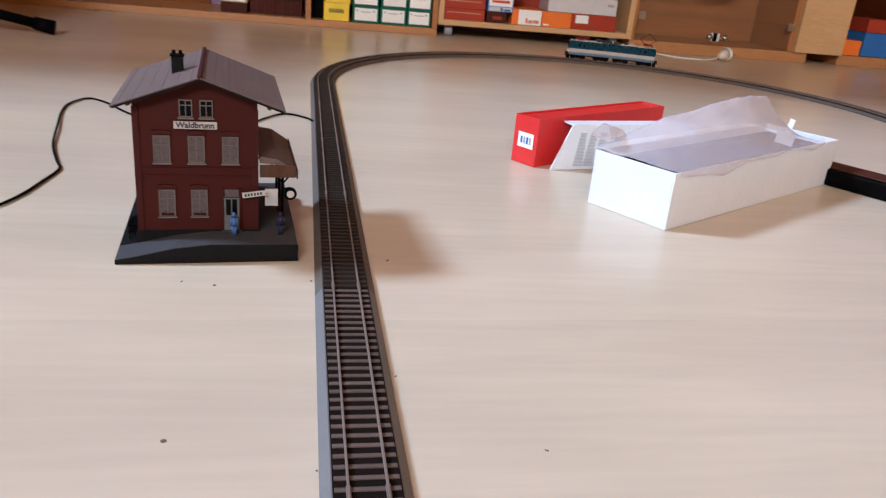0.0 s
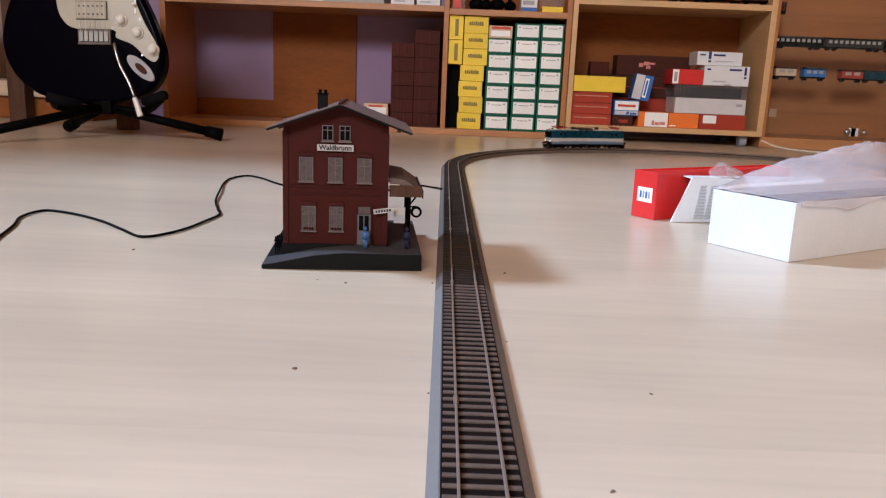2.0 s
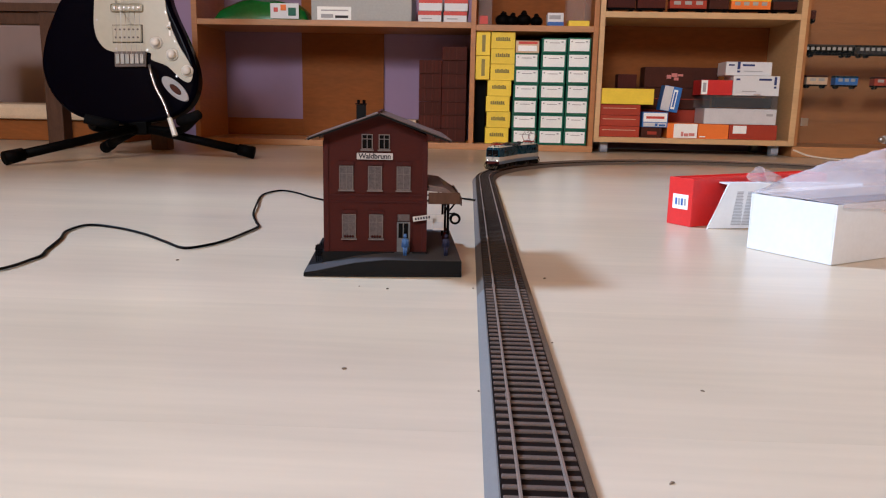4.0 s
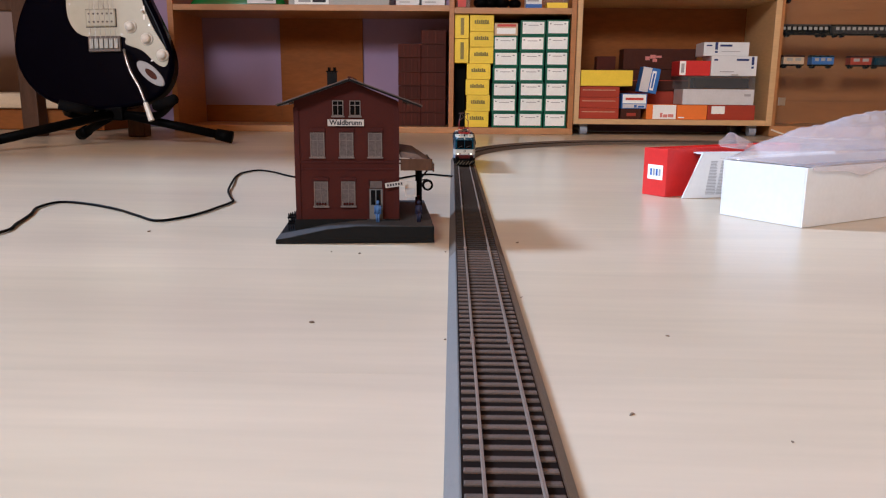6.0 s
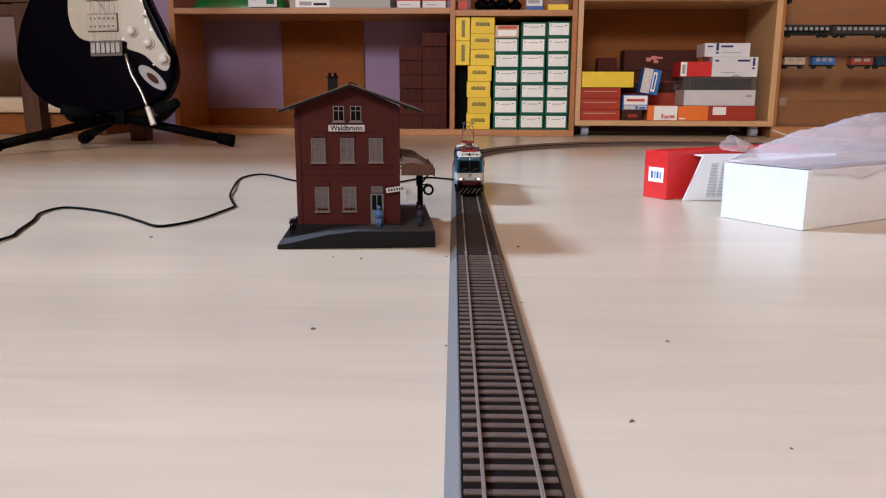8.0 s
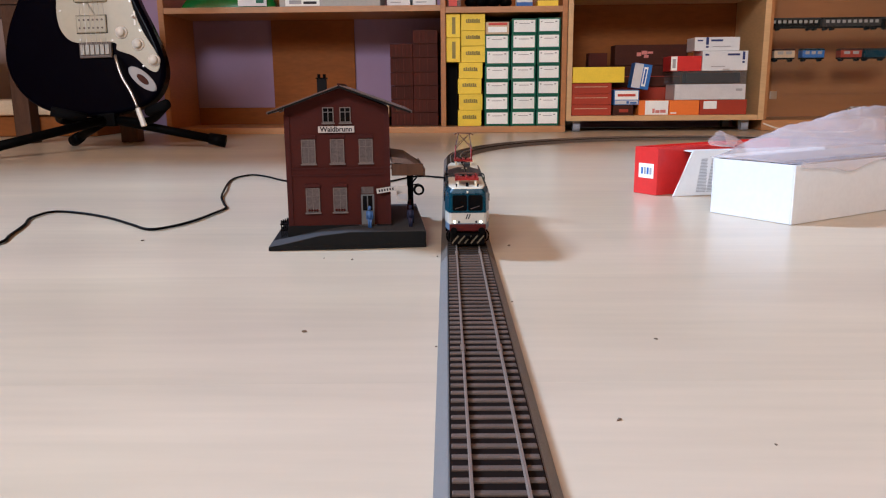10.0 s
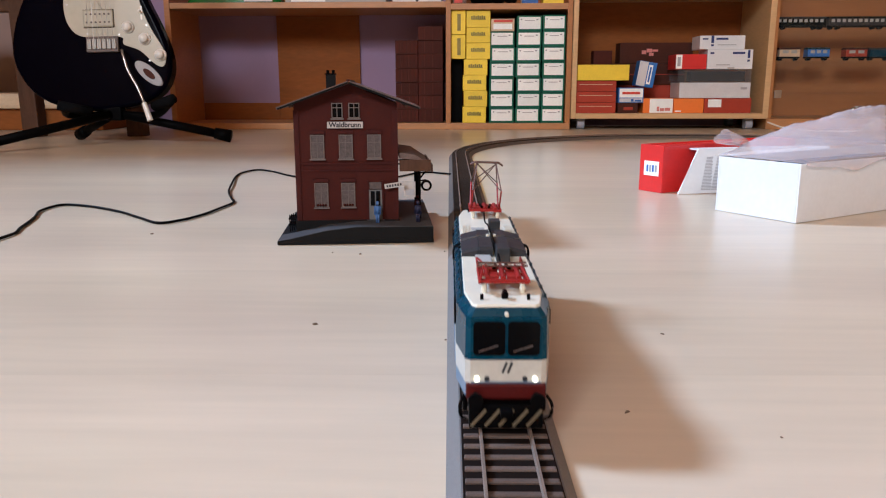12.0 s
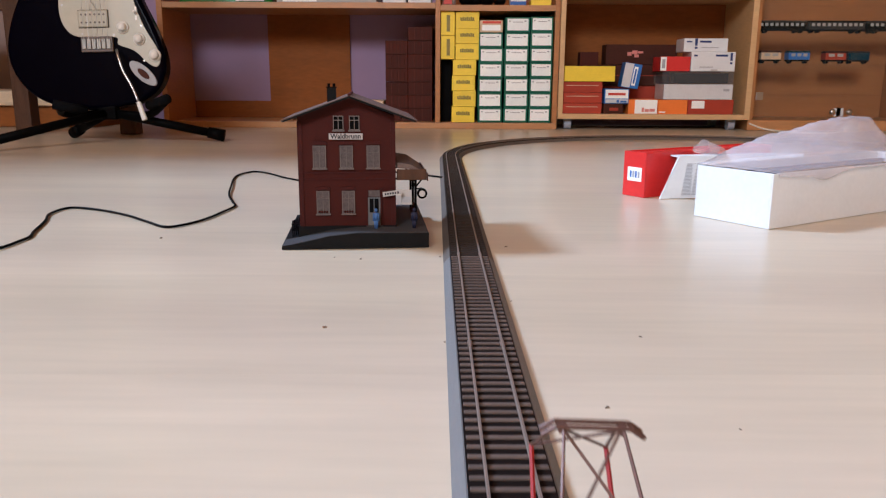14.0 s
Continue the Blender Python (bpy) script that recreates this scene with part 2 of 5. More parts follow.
def ball(bm, c, r, sx=1, sy=1, sz=1, seg=10):
    bmesh.ops.create_uvsphere(bm, u_segments=seg, v_segments=max(5, seg // 2 + 1), radius=r,
                              matrix=Matrix.Translation(c) @ Matrix.Diagonal((sx, sy, sz, 1)))
    return bm


def prism(bm, outline, z0, z1, top_scale=(1, 1), m=None):
    """An outline of (x, y) raised from z0 to z1; its top may be drawn in."""
    lo = [bm.verts.new((x, y, z0)) for x, y in outline]
    hi = [bm.verts.new((x * top_scale[0], y * top_scale[1], z1)) for x, y in outline]
    n = len(outline)
    fs = [bm.faces.new(lo[::-1]), bm.faces.new(hi)]
    fs += [bm.faces.new((lo[i], lo[(i + 1) % n], hi[(i + 1) % n], hi[i])) for i in range(n)]
    if m is not None:
        bmesh.ops.transform(bm, matrix=m, verts=lo + hi)
    bmesh.ops.recalc_face_normals(bm, faces=fs)
    return bm


def tube(bm, pts, r, seg=8):
    """A round cord through the points, with shared rings."""
    pts = [Vector(p) for p in pts]
    rings = []
    for i, p in enumerate(pts):
        d = (pts[min(i + 1, len(pts) - 1)] - pts[max(i - 1, 0)]).normalized()
        side = d.cross(Vector((0, 0, 1)))
        side = side.normalized() if side.length > 1e-4 else Vector((1, 0, 0))
        up = side.cross(d)
        rings.append([bm.verts.new(p + r * (math.cos(a) * side + math.sin(a) * up)) for a in (2 * math.pi * k / seg for k in range(seg))])
    for a, b in zip(rings, rings[1:]):
        for k in range(seg):
            bm.faces.new((a[k], a[(k + 1) % seg], b[(k + 1) % seg], b[k]))
    bm.faces.new(rings[0][::-1]), bm.faces.new(rings[-1])
    return bm


def spline(pts, n=8):
    """Catmull-Rom points through pts."""
    P = [Vector(p) for p in pts]
    P = [2 * P[0] - P[1]] + P + [2 * P[-1] - P[-2]]
    out = []
    for i in range(1, len(P) - 2):
        a, b, c, d = P[i - 1:i + 3]
        for k in range(n):
            t = k / n
            out.append(0.5 * (2 * b + (c - a) * t + (2 * a - 5 * b + 4 * c - d) * t * t + (3 * b - a - 3 * c + d) * t ** 3))
    return out + [P[-2]]


def mesh_of(name, bm, material, smooth=False):
    me = bpy.data.meshes.new(name)
    bm.to_mesh(me)
    bm.free()
    me.materials.append(material)
    if smooth:
        me.shade_smooth()
    return me


def part(name, bm, material, parent, label="", smooth=False):
    ob = new(name, mesh_of(name, bm, material, smooth))
    ob.parent = parent
    return tagged(ob, label)


def B():
    return bmesh.new()


def thing(name, m, label, category, group="", kind=""):
    ob = new(name)
    ob.empty_display_size = 0.02
    ob.matrix_world = m
    return tagged(ob, label, category, group, kind)


def structure(name, bm, material, label="", smooth=False):
    return tagged(new(name, mesh_of(name, bm, material, smooth)), label, kind="structure")


def letters(name, text, size, material, parent, m, depth=0.0002, bold=0.0):
    cu = bpy.data.curves.new(name, "FONT")
    cu.body, cu.size, cu.extrude, cu.align_x, cu.align_y = text, size, depth, "CENTER", "CENTER"
    cu.offset = size * bold
    tmp = bpy.data.objects.new(name, cu)
    scene.collection.objects.link(tmp)
    me = bpy.data.meshes.new_from_object(tmp.evaluated_get(bpy.context.evaluated_depsgraph_get()))
    bpy.data.objects.remove(tmp)
    me.materials.clear()
    me.materials.append(material)
    ob = new(name, me)
    ob.parent = parent
    ob.matrix_basis = m
    return ob


# ---- the room ----
SHELF_Y = 2.228
WALL_Y = 2.475


def room():
    floor = structure("floor", slab(B(), -2.4, 2.9, -4.6, 2.6, -0.05, -0.008), M_BACK, "pale whitewashed laminate floor")
    top = 3.6
    structure("wall_north", slab(B(), -1.06, 2.95, WALL_Y, WALL_Y + 0.1, 0, top), M_LILAC, "lilac painted wall behind the shelves")
    structure("wall_north_west", slab(B(), -2.45, -1.0602, WALL_Y, WALL_Y + 0.1, 0, top), M_PINK, "pale pinkish wall beside the bookcase")
    structure("wall_south", slab(B(), -2.45, 2.95, -4.7, -4.6, 0, top), M_WALL_BOUNCE)
    structure("wall_east", slab(B(), 2.9, 3.0, -4.6, WALL_Y, 0, top), M_WALL_BOUNCE)
    bm = B()
    for y0, y1, z0, z1 in ((-4.6, -0.7, 0, top), (2.20, WALL_Y, 0, top), (-0.7, 2.20, 0, 1.52), (-0.7, 2.20, 3.5, top)):
        slab(bm, -2.5, -2.4, y0, y1, z0, z1)
    structure("wall_west", bm, M_WALL_BOUNCE, "unseen ochre wall with a tall window opening")
    # Unseen block, added to keep sun off the floor by the bookcase.
    structure("shade_blocker", slab(B(), -2.3995, -1.80, 1.68, WALL_Y - 0.0005, 0, 1.58), M_WALL_BOUNCE, "unseen low block added to shade the left floor")
    structure("ceiling", slab(B(), -2.5, 3.0, -4.7, WALL_Y + 0.1, top, top + 0.1), M_CEIL_BOUNCE)
    return floor


FLOOR = room()


# ---- the railway track ----
R_C = 0.515
P0 = Vector((0.0446, 1.349))
LEAN = 0.0252
T_DIR = Vector((LEAN, -1)).normalized()
C_C = P0 + R_C * Vector((1, LEAN)).normalized()
RAIL_Z = 0.0098


def track_at(s):
    """Place and heading along the track; s grows towards the near end, 0 where the bend begins."""
    if s >= 0:
        return P0 + s * T_DIR, T_DIR
    a = math.atan2(P0.y - C_C.y, P0.x - C_C.x) + s / R_C
    return C_C + R_C * Vector((math.cos(a), math.sin(a))), Vector((-math.sin(a), math.cos(a)))


def along(bm, s0, s1, profile, step=0.02, close=True):
    """Sweep a closed profile of (across, up) along the track."""
    n = max(2, int((s1 - s0) / step))
    rings = []
    for i in range(n + 1):
        p, d = track_at(s0 + (s1 - s0) * i / n)
        side = Vector((d.y, -d.x))
        rings.append([bm.verts.new((p.x + side.x * a, p.y + side.y * a, z)) for a, z in profile])
    k = len(profile)
    for a, b in zip(rings, rings[1:]):
        for i in range(k):
            bm.faces.new((a[i], a[(i + 1) % k], b[(i + 1) % k], b[i]))
    bm.faces.new(rings[0]), bm.faces.new(rings[-1][::-1])
    bmesh.ops.recalc_face_normals(bm, faces=bm.faces)
    return bm


S_END = 1.94
S_JOINT = 0.787
S_FAR = -2.01


def sleeper_mesh(material):
    bm = slab(B(), -0.0143, 0.0143, -0.00122, 0.00122, -0.0012, 0.0012)
    bmesh.ops.bevel(bm, geom=[e for e in bm.edges if all(v.co.z > 0 for v in e.verts)], offset=0.0004, segments=1, affect="EDGES")
    return mesh_of("sleeper", bm, material)


def track():
    tr = thing("model_track", Matrix(), "model railway track with brown sleepers on grey ballast bed", "model track")
    bed = ((-0.0202, 0.0004), (-0.0199, 0.0012), (-0.0156, 0.0062), (-0.0150, 0.0062), (-0.0150, 0.0052),
           (0.0150, 0.0052), (0.0150, 0.0062), (0.0156, 0.0062), (0.0199, 0.0012), (0.0202, 0.0004))
    part("roadbed", along(B(), S_JOINT + 0.0002, S_END, bed), M_BED, tr, "sloping grey ballast bed")
    part("roadbed", along(B(), S_FAR, S_JOINT - 0.0002, bed), M_OLDBED, tr, "older brownish ballast bed")
    fill = ((-0.0148, 0.0050), (-0.0148, 0.0070), (0.0148, 0.0070), (0.0148, 0.0050))
    part("ballast_fill", along(B(), S_JOINT + 0.0002, S_END, fill), M_SLOT_SHADE, tr, "near-black fill standing in for shade between the sleepers")
    part("ballast_fill", along(B(), S_FAR, S_JOINT - 0.0002, fill), M_OLDSLOT_SHADE, tr, "brown ballast between older sleepers, gap shade in its colour")
    for side in (-1, 1):
        c = side * 0.0084
        part("rail", along(B(), S_FAR, S_END, ((c - 0.0006, 0.0077), (c - 0.0006, 0.0080), (c - 0.00025, 0.0083), (c - 0.0004, 0.0092), (c - 0.0004, RAIL_Z),
                                              (c + 0.0004, RAIL_Z), (c + 0.0004, 0.0092), (c + 0.00025, 0.0083), (c + 0.0006, 0.0080), (c + 0.0006, 0.0077))),
             M_RAIL, tr, "nickel silver rail")
    for s in (0.187, 0.387, 0.587, 0.787, 0.992, 1.192):
        p, d = track_at(s)
        side = Vector((d.y, -d.x))
        for k in (-1, 1):
            q = p + side * 0.0084 * k
            ob = part("rail_joiner", slab(B(), -0.0011, 0.0011, -0.004, 0.004, 0.0076, 0.0089, 0.0002), M_RAIL, tr)
            ob.matrix_basis = pose(q.x, q.y, 0, 0, 0, math.degrees(math.atan2(-d.x, d.y)))
    return tr


TRACK = track()


# ---- the station house ----
ROOF_X = 0.0032


def gable_wall(bm, x0, x1, y0, y1, z0, z_eave, z_ridge):
    xm = (x0 + x1) / 2 + ROOF_X
    m = Matrix(((1, 0, 0, 0), (0, 0, -1, y1), (0, 1, 0, 0), (0, 0, 0, 1)))
    return prism(bm, ((x0, z0), (x1, z0), (x1, z_eave), (xm, z_ridge), (x0, z_eave)), 0, y1 - y0, m=m)


M_BAR = mat("thin_grey_glazing_bar", (0.11, 0.085, 0.08), 0.6, vary=0.15, scale=300)


def sash_window(house, x, z0, w, h, dark=False, arched=True, flowers=False):
    """A framed window in the front wall, recessed a little, with bars and a curtain."""
    fr = B()
    t = 0.0007
    slab(fr, x - w / 2, x - w / 2 + t, -0.0012, 0.0006, z0, z0 + h)
    slab(fr, x + w / 2 - t, x + w / 2, -0.0012, 0.0006, z0, z0 + h)
    slab(fr, x - w / 2 + t, x + w / 2 - t, -0.0012, 0.0006, z0, z0 + t)
    slab(fr, x - w / 2 + t, x + w / 2 - t, -0.0012, 0.0006, z0 + h - t, z0 + h)
    win = part("window", fr, M_FRAME, house, "greyish framed sash window")
    pane = part("pane", slab(B(), x - w / 2 + t, x + w / 2 - t, -0.0003, 0.0002, z0 + t, z0 + h - t), M_DARKPANE if dark else M_CURTAIN, win)
    bars = B()
    slab(bars, x - 0.0003, x + 0.0003, -0.0009, -0.00035, z0 + t, z0 + h - t)
    slab(bars, x - w / 2 + t, x - 0.0003, -0.0009, -0.00035, z0 + h * 0.66, z0 + h * 0.66 + 0.0006)
    slab(bars, x + 0.0003, x + w / 2 - t, -0.0009, -0.00035, z0 + h * 0.66, z0 + h * 0.66 + 0.0006)
    part("glazing_bar", bars, M_FRAME if dark else M_BAR, win)
    sill = part("sill", slab(B(), x - w / 2 - 0.0008, x + w / 2 + 0.0008, -0.0024, -0.00125, z0 - 0.0012, z0 - 0.0001), M_FRAME, win)
    if arched:
        head = B()
        for i in range(7):
            u = (i - 3) / 3.5
            slab(head, x + u * (w / 2 + 0.0006) - 0.0009, x + u * (w / 2 + 0.0006) + 0.0009, -0.0016, 0.0004, z0 + h + 0.0002 + 0.0008 * (1 - u * u), z0 + h + 0.0030 + 0.0008 * (1 - u * u))
        part("brick_arch", head, M_BRICKD, win)
    if flowers:
        fl = B()
        for i in range(4):
            ball(fl, (x + (i - 1.5) * w * 0.19, -0.0016, z0 + 0.0016), 0.0011, seg=6)
        part("sill_flowers", fl, M_BRICKD, win)
    return win


def station():
    h = thing("station_house", pose(-0.0407, 0.640, 0, 0, 0, 6.8), "red brick model station house with grey-brown gabled roof", "model house")
    part("base_plate", slab(B(), -0.0555, 0.0690, -0.0275, 0.125, 0.0002, 0.0034, 0.0004), M_STONE, h, "dark grey base plate")
    ramp = B()
    m = Matrix(((1, 0, 0, 0), (0, 0, -1, -0.0005), (0, 1, 0, 0), (0, 0, 0, 1)))
    prism(ramp, ((-0.0550, 0.0035), (0.0685, 0.0035), (0.0685, 0.0135), (0.008, 0.0140), (-0.016, 0.0115), (-0.046, 0.0050)), 0, 0.0262, m=m)
    part("ramp", ramp, M_PAVE, h, "grey ramp rising to the platform")
    # Dark plate over the same grey plastic, paints in the front's shade.
    face = B()
    mf = Matrix(((1, 0, 0, 0), (0, 0, -1, -0.0268), (0, 1, 0, 0), (0, 0, 0, 1)))
    prism(face, ((-0.0550, 0.0035), (0.0688, 0.0035), (0.0688, 0.0131), (0.008, 0.0136), (-0.016, 0.0111), (-0.046, 0.0046)), 0, 0.0006, m=mf)
    part("platform_face_shade", face, M_STONE, h, "thin dark plate standing in for shade on the ramp's front")
    part("platform", slab(B(), 0.0425, 0.0690, 0.0, 0.122, 0.0036, 0.0133, 0.0005), M_PAVE, h, "grey platform beside the track")
    part("foundation", slab(B(), -0.0432, 0.0424, 0.0, 0.115, 0.0036, 0.0150), M_STONE, h, "dark stone foundation")
    part("wall", gable_wall(B(), -0.0414, 0.0414, 0.0004, 0.1146, 0.0151, 0.1100, 0.1256), M_BRICK, h, "dark red brick walls")
    for z in (0.0555, 0.0610):
        part("string_course", slab(B(), -0.0419, 0.0419, -0.0008, 0.0003, z, z + 0.0012), M_BRICKD, h)
    for x0, x1 in ((-0.0419, -0.0378), (0.0378, 0.0419)):
        part("corner_pilaster", slab(B(), x0, x1, -0.0006, 0.0003, 0.0152, 0.105), M_BRICKD, h)
    ang = math.atan2(0.0205, 0.0565)
    ln = math.hypot(0.0205, 0.0565)
    for k in (-1, 1):
        rf = B()
        slab(rf, 0, ln, -0.0125, 0.1275, 0, 0.0011, 0.0003)
        ob = part("roof_slope", rf, M_ROOF, h, "grey-brown shingled roof slope")
        ob.matrix_basis = Matrix.Translation((ROOF_X, 0, 0.1262)) @ Matrix.Diagonal((k, 1, 1, 1)) @ Matrix.Rotation(ang, 4, "Y")
        if k < 0:
            ob.data.flip_normals()
        rows = 12
        for i in range(rows):
            course = part("shingle_course", slab(B(), i * ln / rows, (i + 1) * ln / rows - 0.00012, -0.0136, 0.1270, 0.00112, 0.0017 + 0.0001 * (i % 2)), M_ROOF, ob)
            if k < 0:
                course.data.flip_normals()
        vb = B()
        slab(vb, 0, ln - 0.001, -0.0132, -0.0126, -0.0005, 0.0009)
        ob2 = part("verge_board", vb, M_STONE, h, "dark verge board")
        ob2.matrix_basis = ob.matrix_basis.copy()
        if k < 0:
            ob2.data.flip_normals()
        for j in range(4):
            br = part("roof_bracket", slab(B(), 0.048 + 0, 0.0505, -0.011, -0.0015, -0.0022, -0.0004), M_DKWOOD, h)
            br.matrix_basis = Matrix.Translation((ROOF_X, 0.036 * j, 0.1262)) @ Matrix.Diagonal((k, 1, 1, 1)) @ Matrix.Rotation(ang, 4, "Y")
    part("ridge_cap", slab(B(), ROOF_X - 0.0014, ROOF_X + 0.0014, -0.0128, 0.1278, 0.1268, 0.1290, 0.0005), M_BRICKD, h)
    ch = part("chimney", slab(B(), -0.0175, -0.0095, 0.040, 0.048, 0.1180, 0.1332, 0.0003), M_STONE, h, "sooty dark brick chimney")
    cap = slab(B(), -0.0183, -0.0087, 0.0392, 0.0488, 0.1333, 0.1343)
    for cx in (-0.0158, -0.0112):
        rod(cap, (cx, 0.044, 0.1343), (cx, 0.044, 0.1372), 0.0013)
    part("chimney_pot", cap, M_BLACKP, ch)
    for x in (-0.0068, 0.0068):
        sash_window(h, x, 0.0985, 0.0088, 0.0120, dark=True, arched=False)
    for x in (-0.0235, -0.0005, 0.0225):
        sash_window(h, x, 0.0660, 0.0112, 0.0192)
    for x in (-0.0215, 0.0005):
        sash_window(h, x, 0.0262, 0.0112, 0.0198, flowers=True)
    dr = part("door", slab(B(), 0.0175, 0.0282, -0.0012, 0.0003, 0.0152, 0.0400), M_DOOR, h, "grey blue glazed double door")
    for x in (0.0188, 0.0232):
        part("pane", slab(B(), x, x + 0.0034, -0.0018, -0.00125, 0.0270, 0.0390), M_DARKPANE, dr)
    part("fanlight", slab(B(), 0.0180, 0.0277, -0.0010, 0.0003, 0.0408, 0.0462), M_CURTAIN, dr)
    for sx in (0.0162, 0.0283):
        part("door_jamb", slab(B(), sx, sx + 0.0012, -0.0014, 0.0003, 0.0152, 0.0475), M_BRICKD, dr)
    part("door_step", slab(B(), 0.0155, 0.0300, -0.0040, -0.0014, 0.0142, 0.0151), M_PAVE, dr)
    sg = part("name_board", slab(B(), -0.0150, 0.0138, -0.0022, -0.0009, 0.0905, 0.0957, 0.0002), M_BOARD, h, "greyed white name board with black letters")
    letters("lettering", "Waldbrunn", 0.0056, M_INK, sg, pose(-0.0006, -0.00232, 0.0931, 90, 0, 0), 0.0001, 0.03)
    # canopy over the platform
    cn = B()
    m = Matrix(((1, 0, 0, 0), (0, 0, -1, 0.100), (0, 1, 0, 0), (0, 0, 0, 1)))
    prism(cn, ((0.0430, 0.0700), (0.0560, 0.0680), (0.0695, 0.0590), (0.0695, 0.0565), (0.0560, 0.0640), (0.0430, 0.0650)), 0, 0.096, m=m)
    canopy = part("canopy", cn, M_ROOF, h, "grey-brown roof over the platform")
    part("canopy_fascia", slab(B(), 0.0430, 0.0690, 0.0030, 0.0038, 0.0545, 0.0640), M_DKWOOD, canopy)
    part("canopy_fascia", slab(B(), 0.0697, 0.0707, 0.0030, 0.1000, 0.0535, 0.0600), M_DKWOOD, canopy)
    for y in (0.012, 0.050, 0.088):
        po = part("canopy_post", rod(B(), (0.0600, y, 0.0134), (0.0600, y, 0.0600), 0.0011), M_BLACKP, h, "black canopy post")
        bb = B()
        rod(bb, (0.0600, y, 0.0470), (0.0520, y, 0.0620), 0.0007)
        rod(bb, (0.0600, y, 0.0470), (0.0680, y, 0.0570), 0.0007)
        rod(bb, (0.0432, y, 0.0560), (0.0690, y, 0.0560), 0.0007)
        part("post_brace", bb, M_BLACKP, po)
    ck = part("station_clock", rod(B(), (0.0650, -0.0010, 0.0430), (0.0650, 0.0020, 0.0430), 0.0046, seg=20), M_BLACKP, h, "round platform clock with white face")
    part("clock_face", rod(B(), (0.0650, -0.0016, 0.0430), (0.0650, -0.00105, 0.0430), 0.0027, seg=20), M_WHITE_IN, ck)
    part("clock_arm", rod(B(), (0.0600, 0.0005, 0.0470), (0.0650, 0.0005, 0.0476), 0.0006), M_BLACKP, ck)
    bd = part("platform_sign", slab(B(), -0.0082, 0.0082, -0.0005, 0.0005, -0.0020, 0.0020, 0.0002), M_WHITE_IN, h, "white platform sign on a bracket")
    bd.matrix_basis = pose(0.0385, -0.0050, 0.0442, 0, -8, 0)
    for i in range(6):
        part("sign_print", slab(B(), -0.0066 + i * 0.0022, -0.0052 + i * 0.0022, -0.0008, -0.00055, -0.0009, 0.0010), M_INK, bd)
    pb = B()
    slab(pb, 0.0468, 0.0560, 0.0020, 0.0030, 0.0330, 0.0460)
    part("notice_board", pb, M_WHITE_IN, h, "pale notice board under the canopy")
    part("notice_print", slab(B(), 0.0480, 0.0550, 0.0014, 0.0019, 0.0350, 0.0400), M_PRINT, h)
    fence = B()
    for i in range(5):
        slab(fence, -0.0500 + 0.0012 * i, -0.0492 + 0.0012 * i, 0.012 + i * 0.004, 0.013 + i * 0.004, 0.0035, 0.0180)
    slab(fence, -0.0505, -0.0440, 0.011, 0.030, 0.0140, 0.0150)
    slab(fence, -0.0505, -0.0440, 0.011, 0.030, 0.0090, 0.0100)
    part("side_fence", fence, M_BLACKP, h, "black fence beside the wall")
    return h


def figure(m, body, label):
    """A painted miniature figure as one plain shape."""
    bm = B()
    rod(bm, (-0.0009, 0, 0), (-0.0010, 0, 0.0085), 0.0009, 0.0013, 7)
    rod(bm, (0.0009, 0, 0), (0.0010, 0, 0.0085), 0.0009, 0.0013, 7)
    rod(bm, (0, 0, 0.0080), (0, 0, 0.0155), 0.0019, 0.0023, 8)
    rod(bm, (-0.0026, 0.0004, 0.0075), (-0.0023, 0, 0.0150), 0.0007, 0.0008, 6)
    rod(bm, (0.0026, 0.0004, 0.0075), (0.0023, 0, 0.0150), 0.0007, 0.0008, 6)
    ball(bm, (0, 0, 0.0180), 0.0017, 1, 1, 1.2, 8)
    ob = tagged(new("miniature_figure", mesh_of("miniature_figure", bm, body, True)), label, "figurine", "figures on the platform")
    ob.matrix_world = m @ Matrix.Diagonal((0.9, 0.9, 0.9, 1))
    return ob


station()
_H = pose(-0.0407, 0.640, 0, 0, 0, 6.8)
figure(_H @ pose(0.0242, -0.0095, 0.0139), M_BLUEFIG, "tiny blue painted figurine before the station door")
figure(_H @ pose(0.0575, -0.0075, 0.0136), M_DARKFIG, "tiny dark blue painted figurine under the canopy")
figure(_H @ pose(0.0590, 0.0260, 0.0134), M_BRICKD, "tiny red-brown painted figurine farther along the platform")


# ---- cables on the floor ----
def cable(name, pts, r, material, label):
    return tagged(new(name, mesh_of(name, tube(B(), spline(pts, 8), r), material, True)), label, "cable")


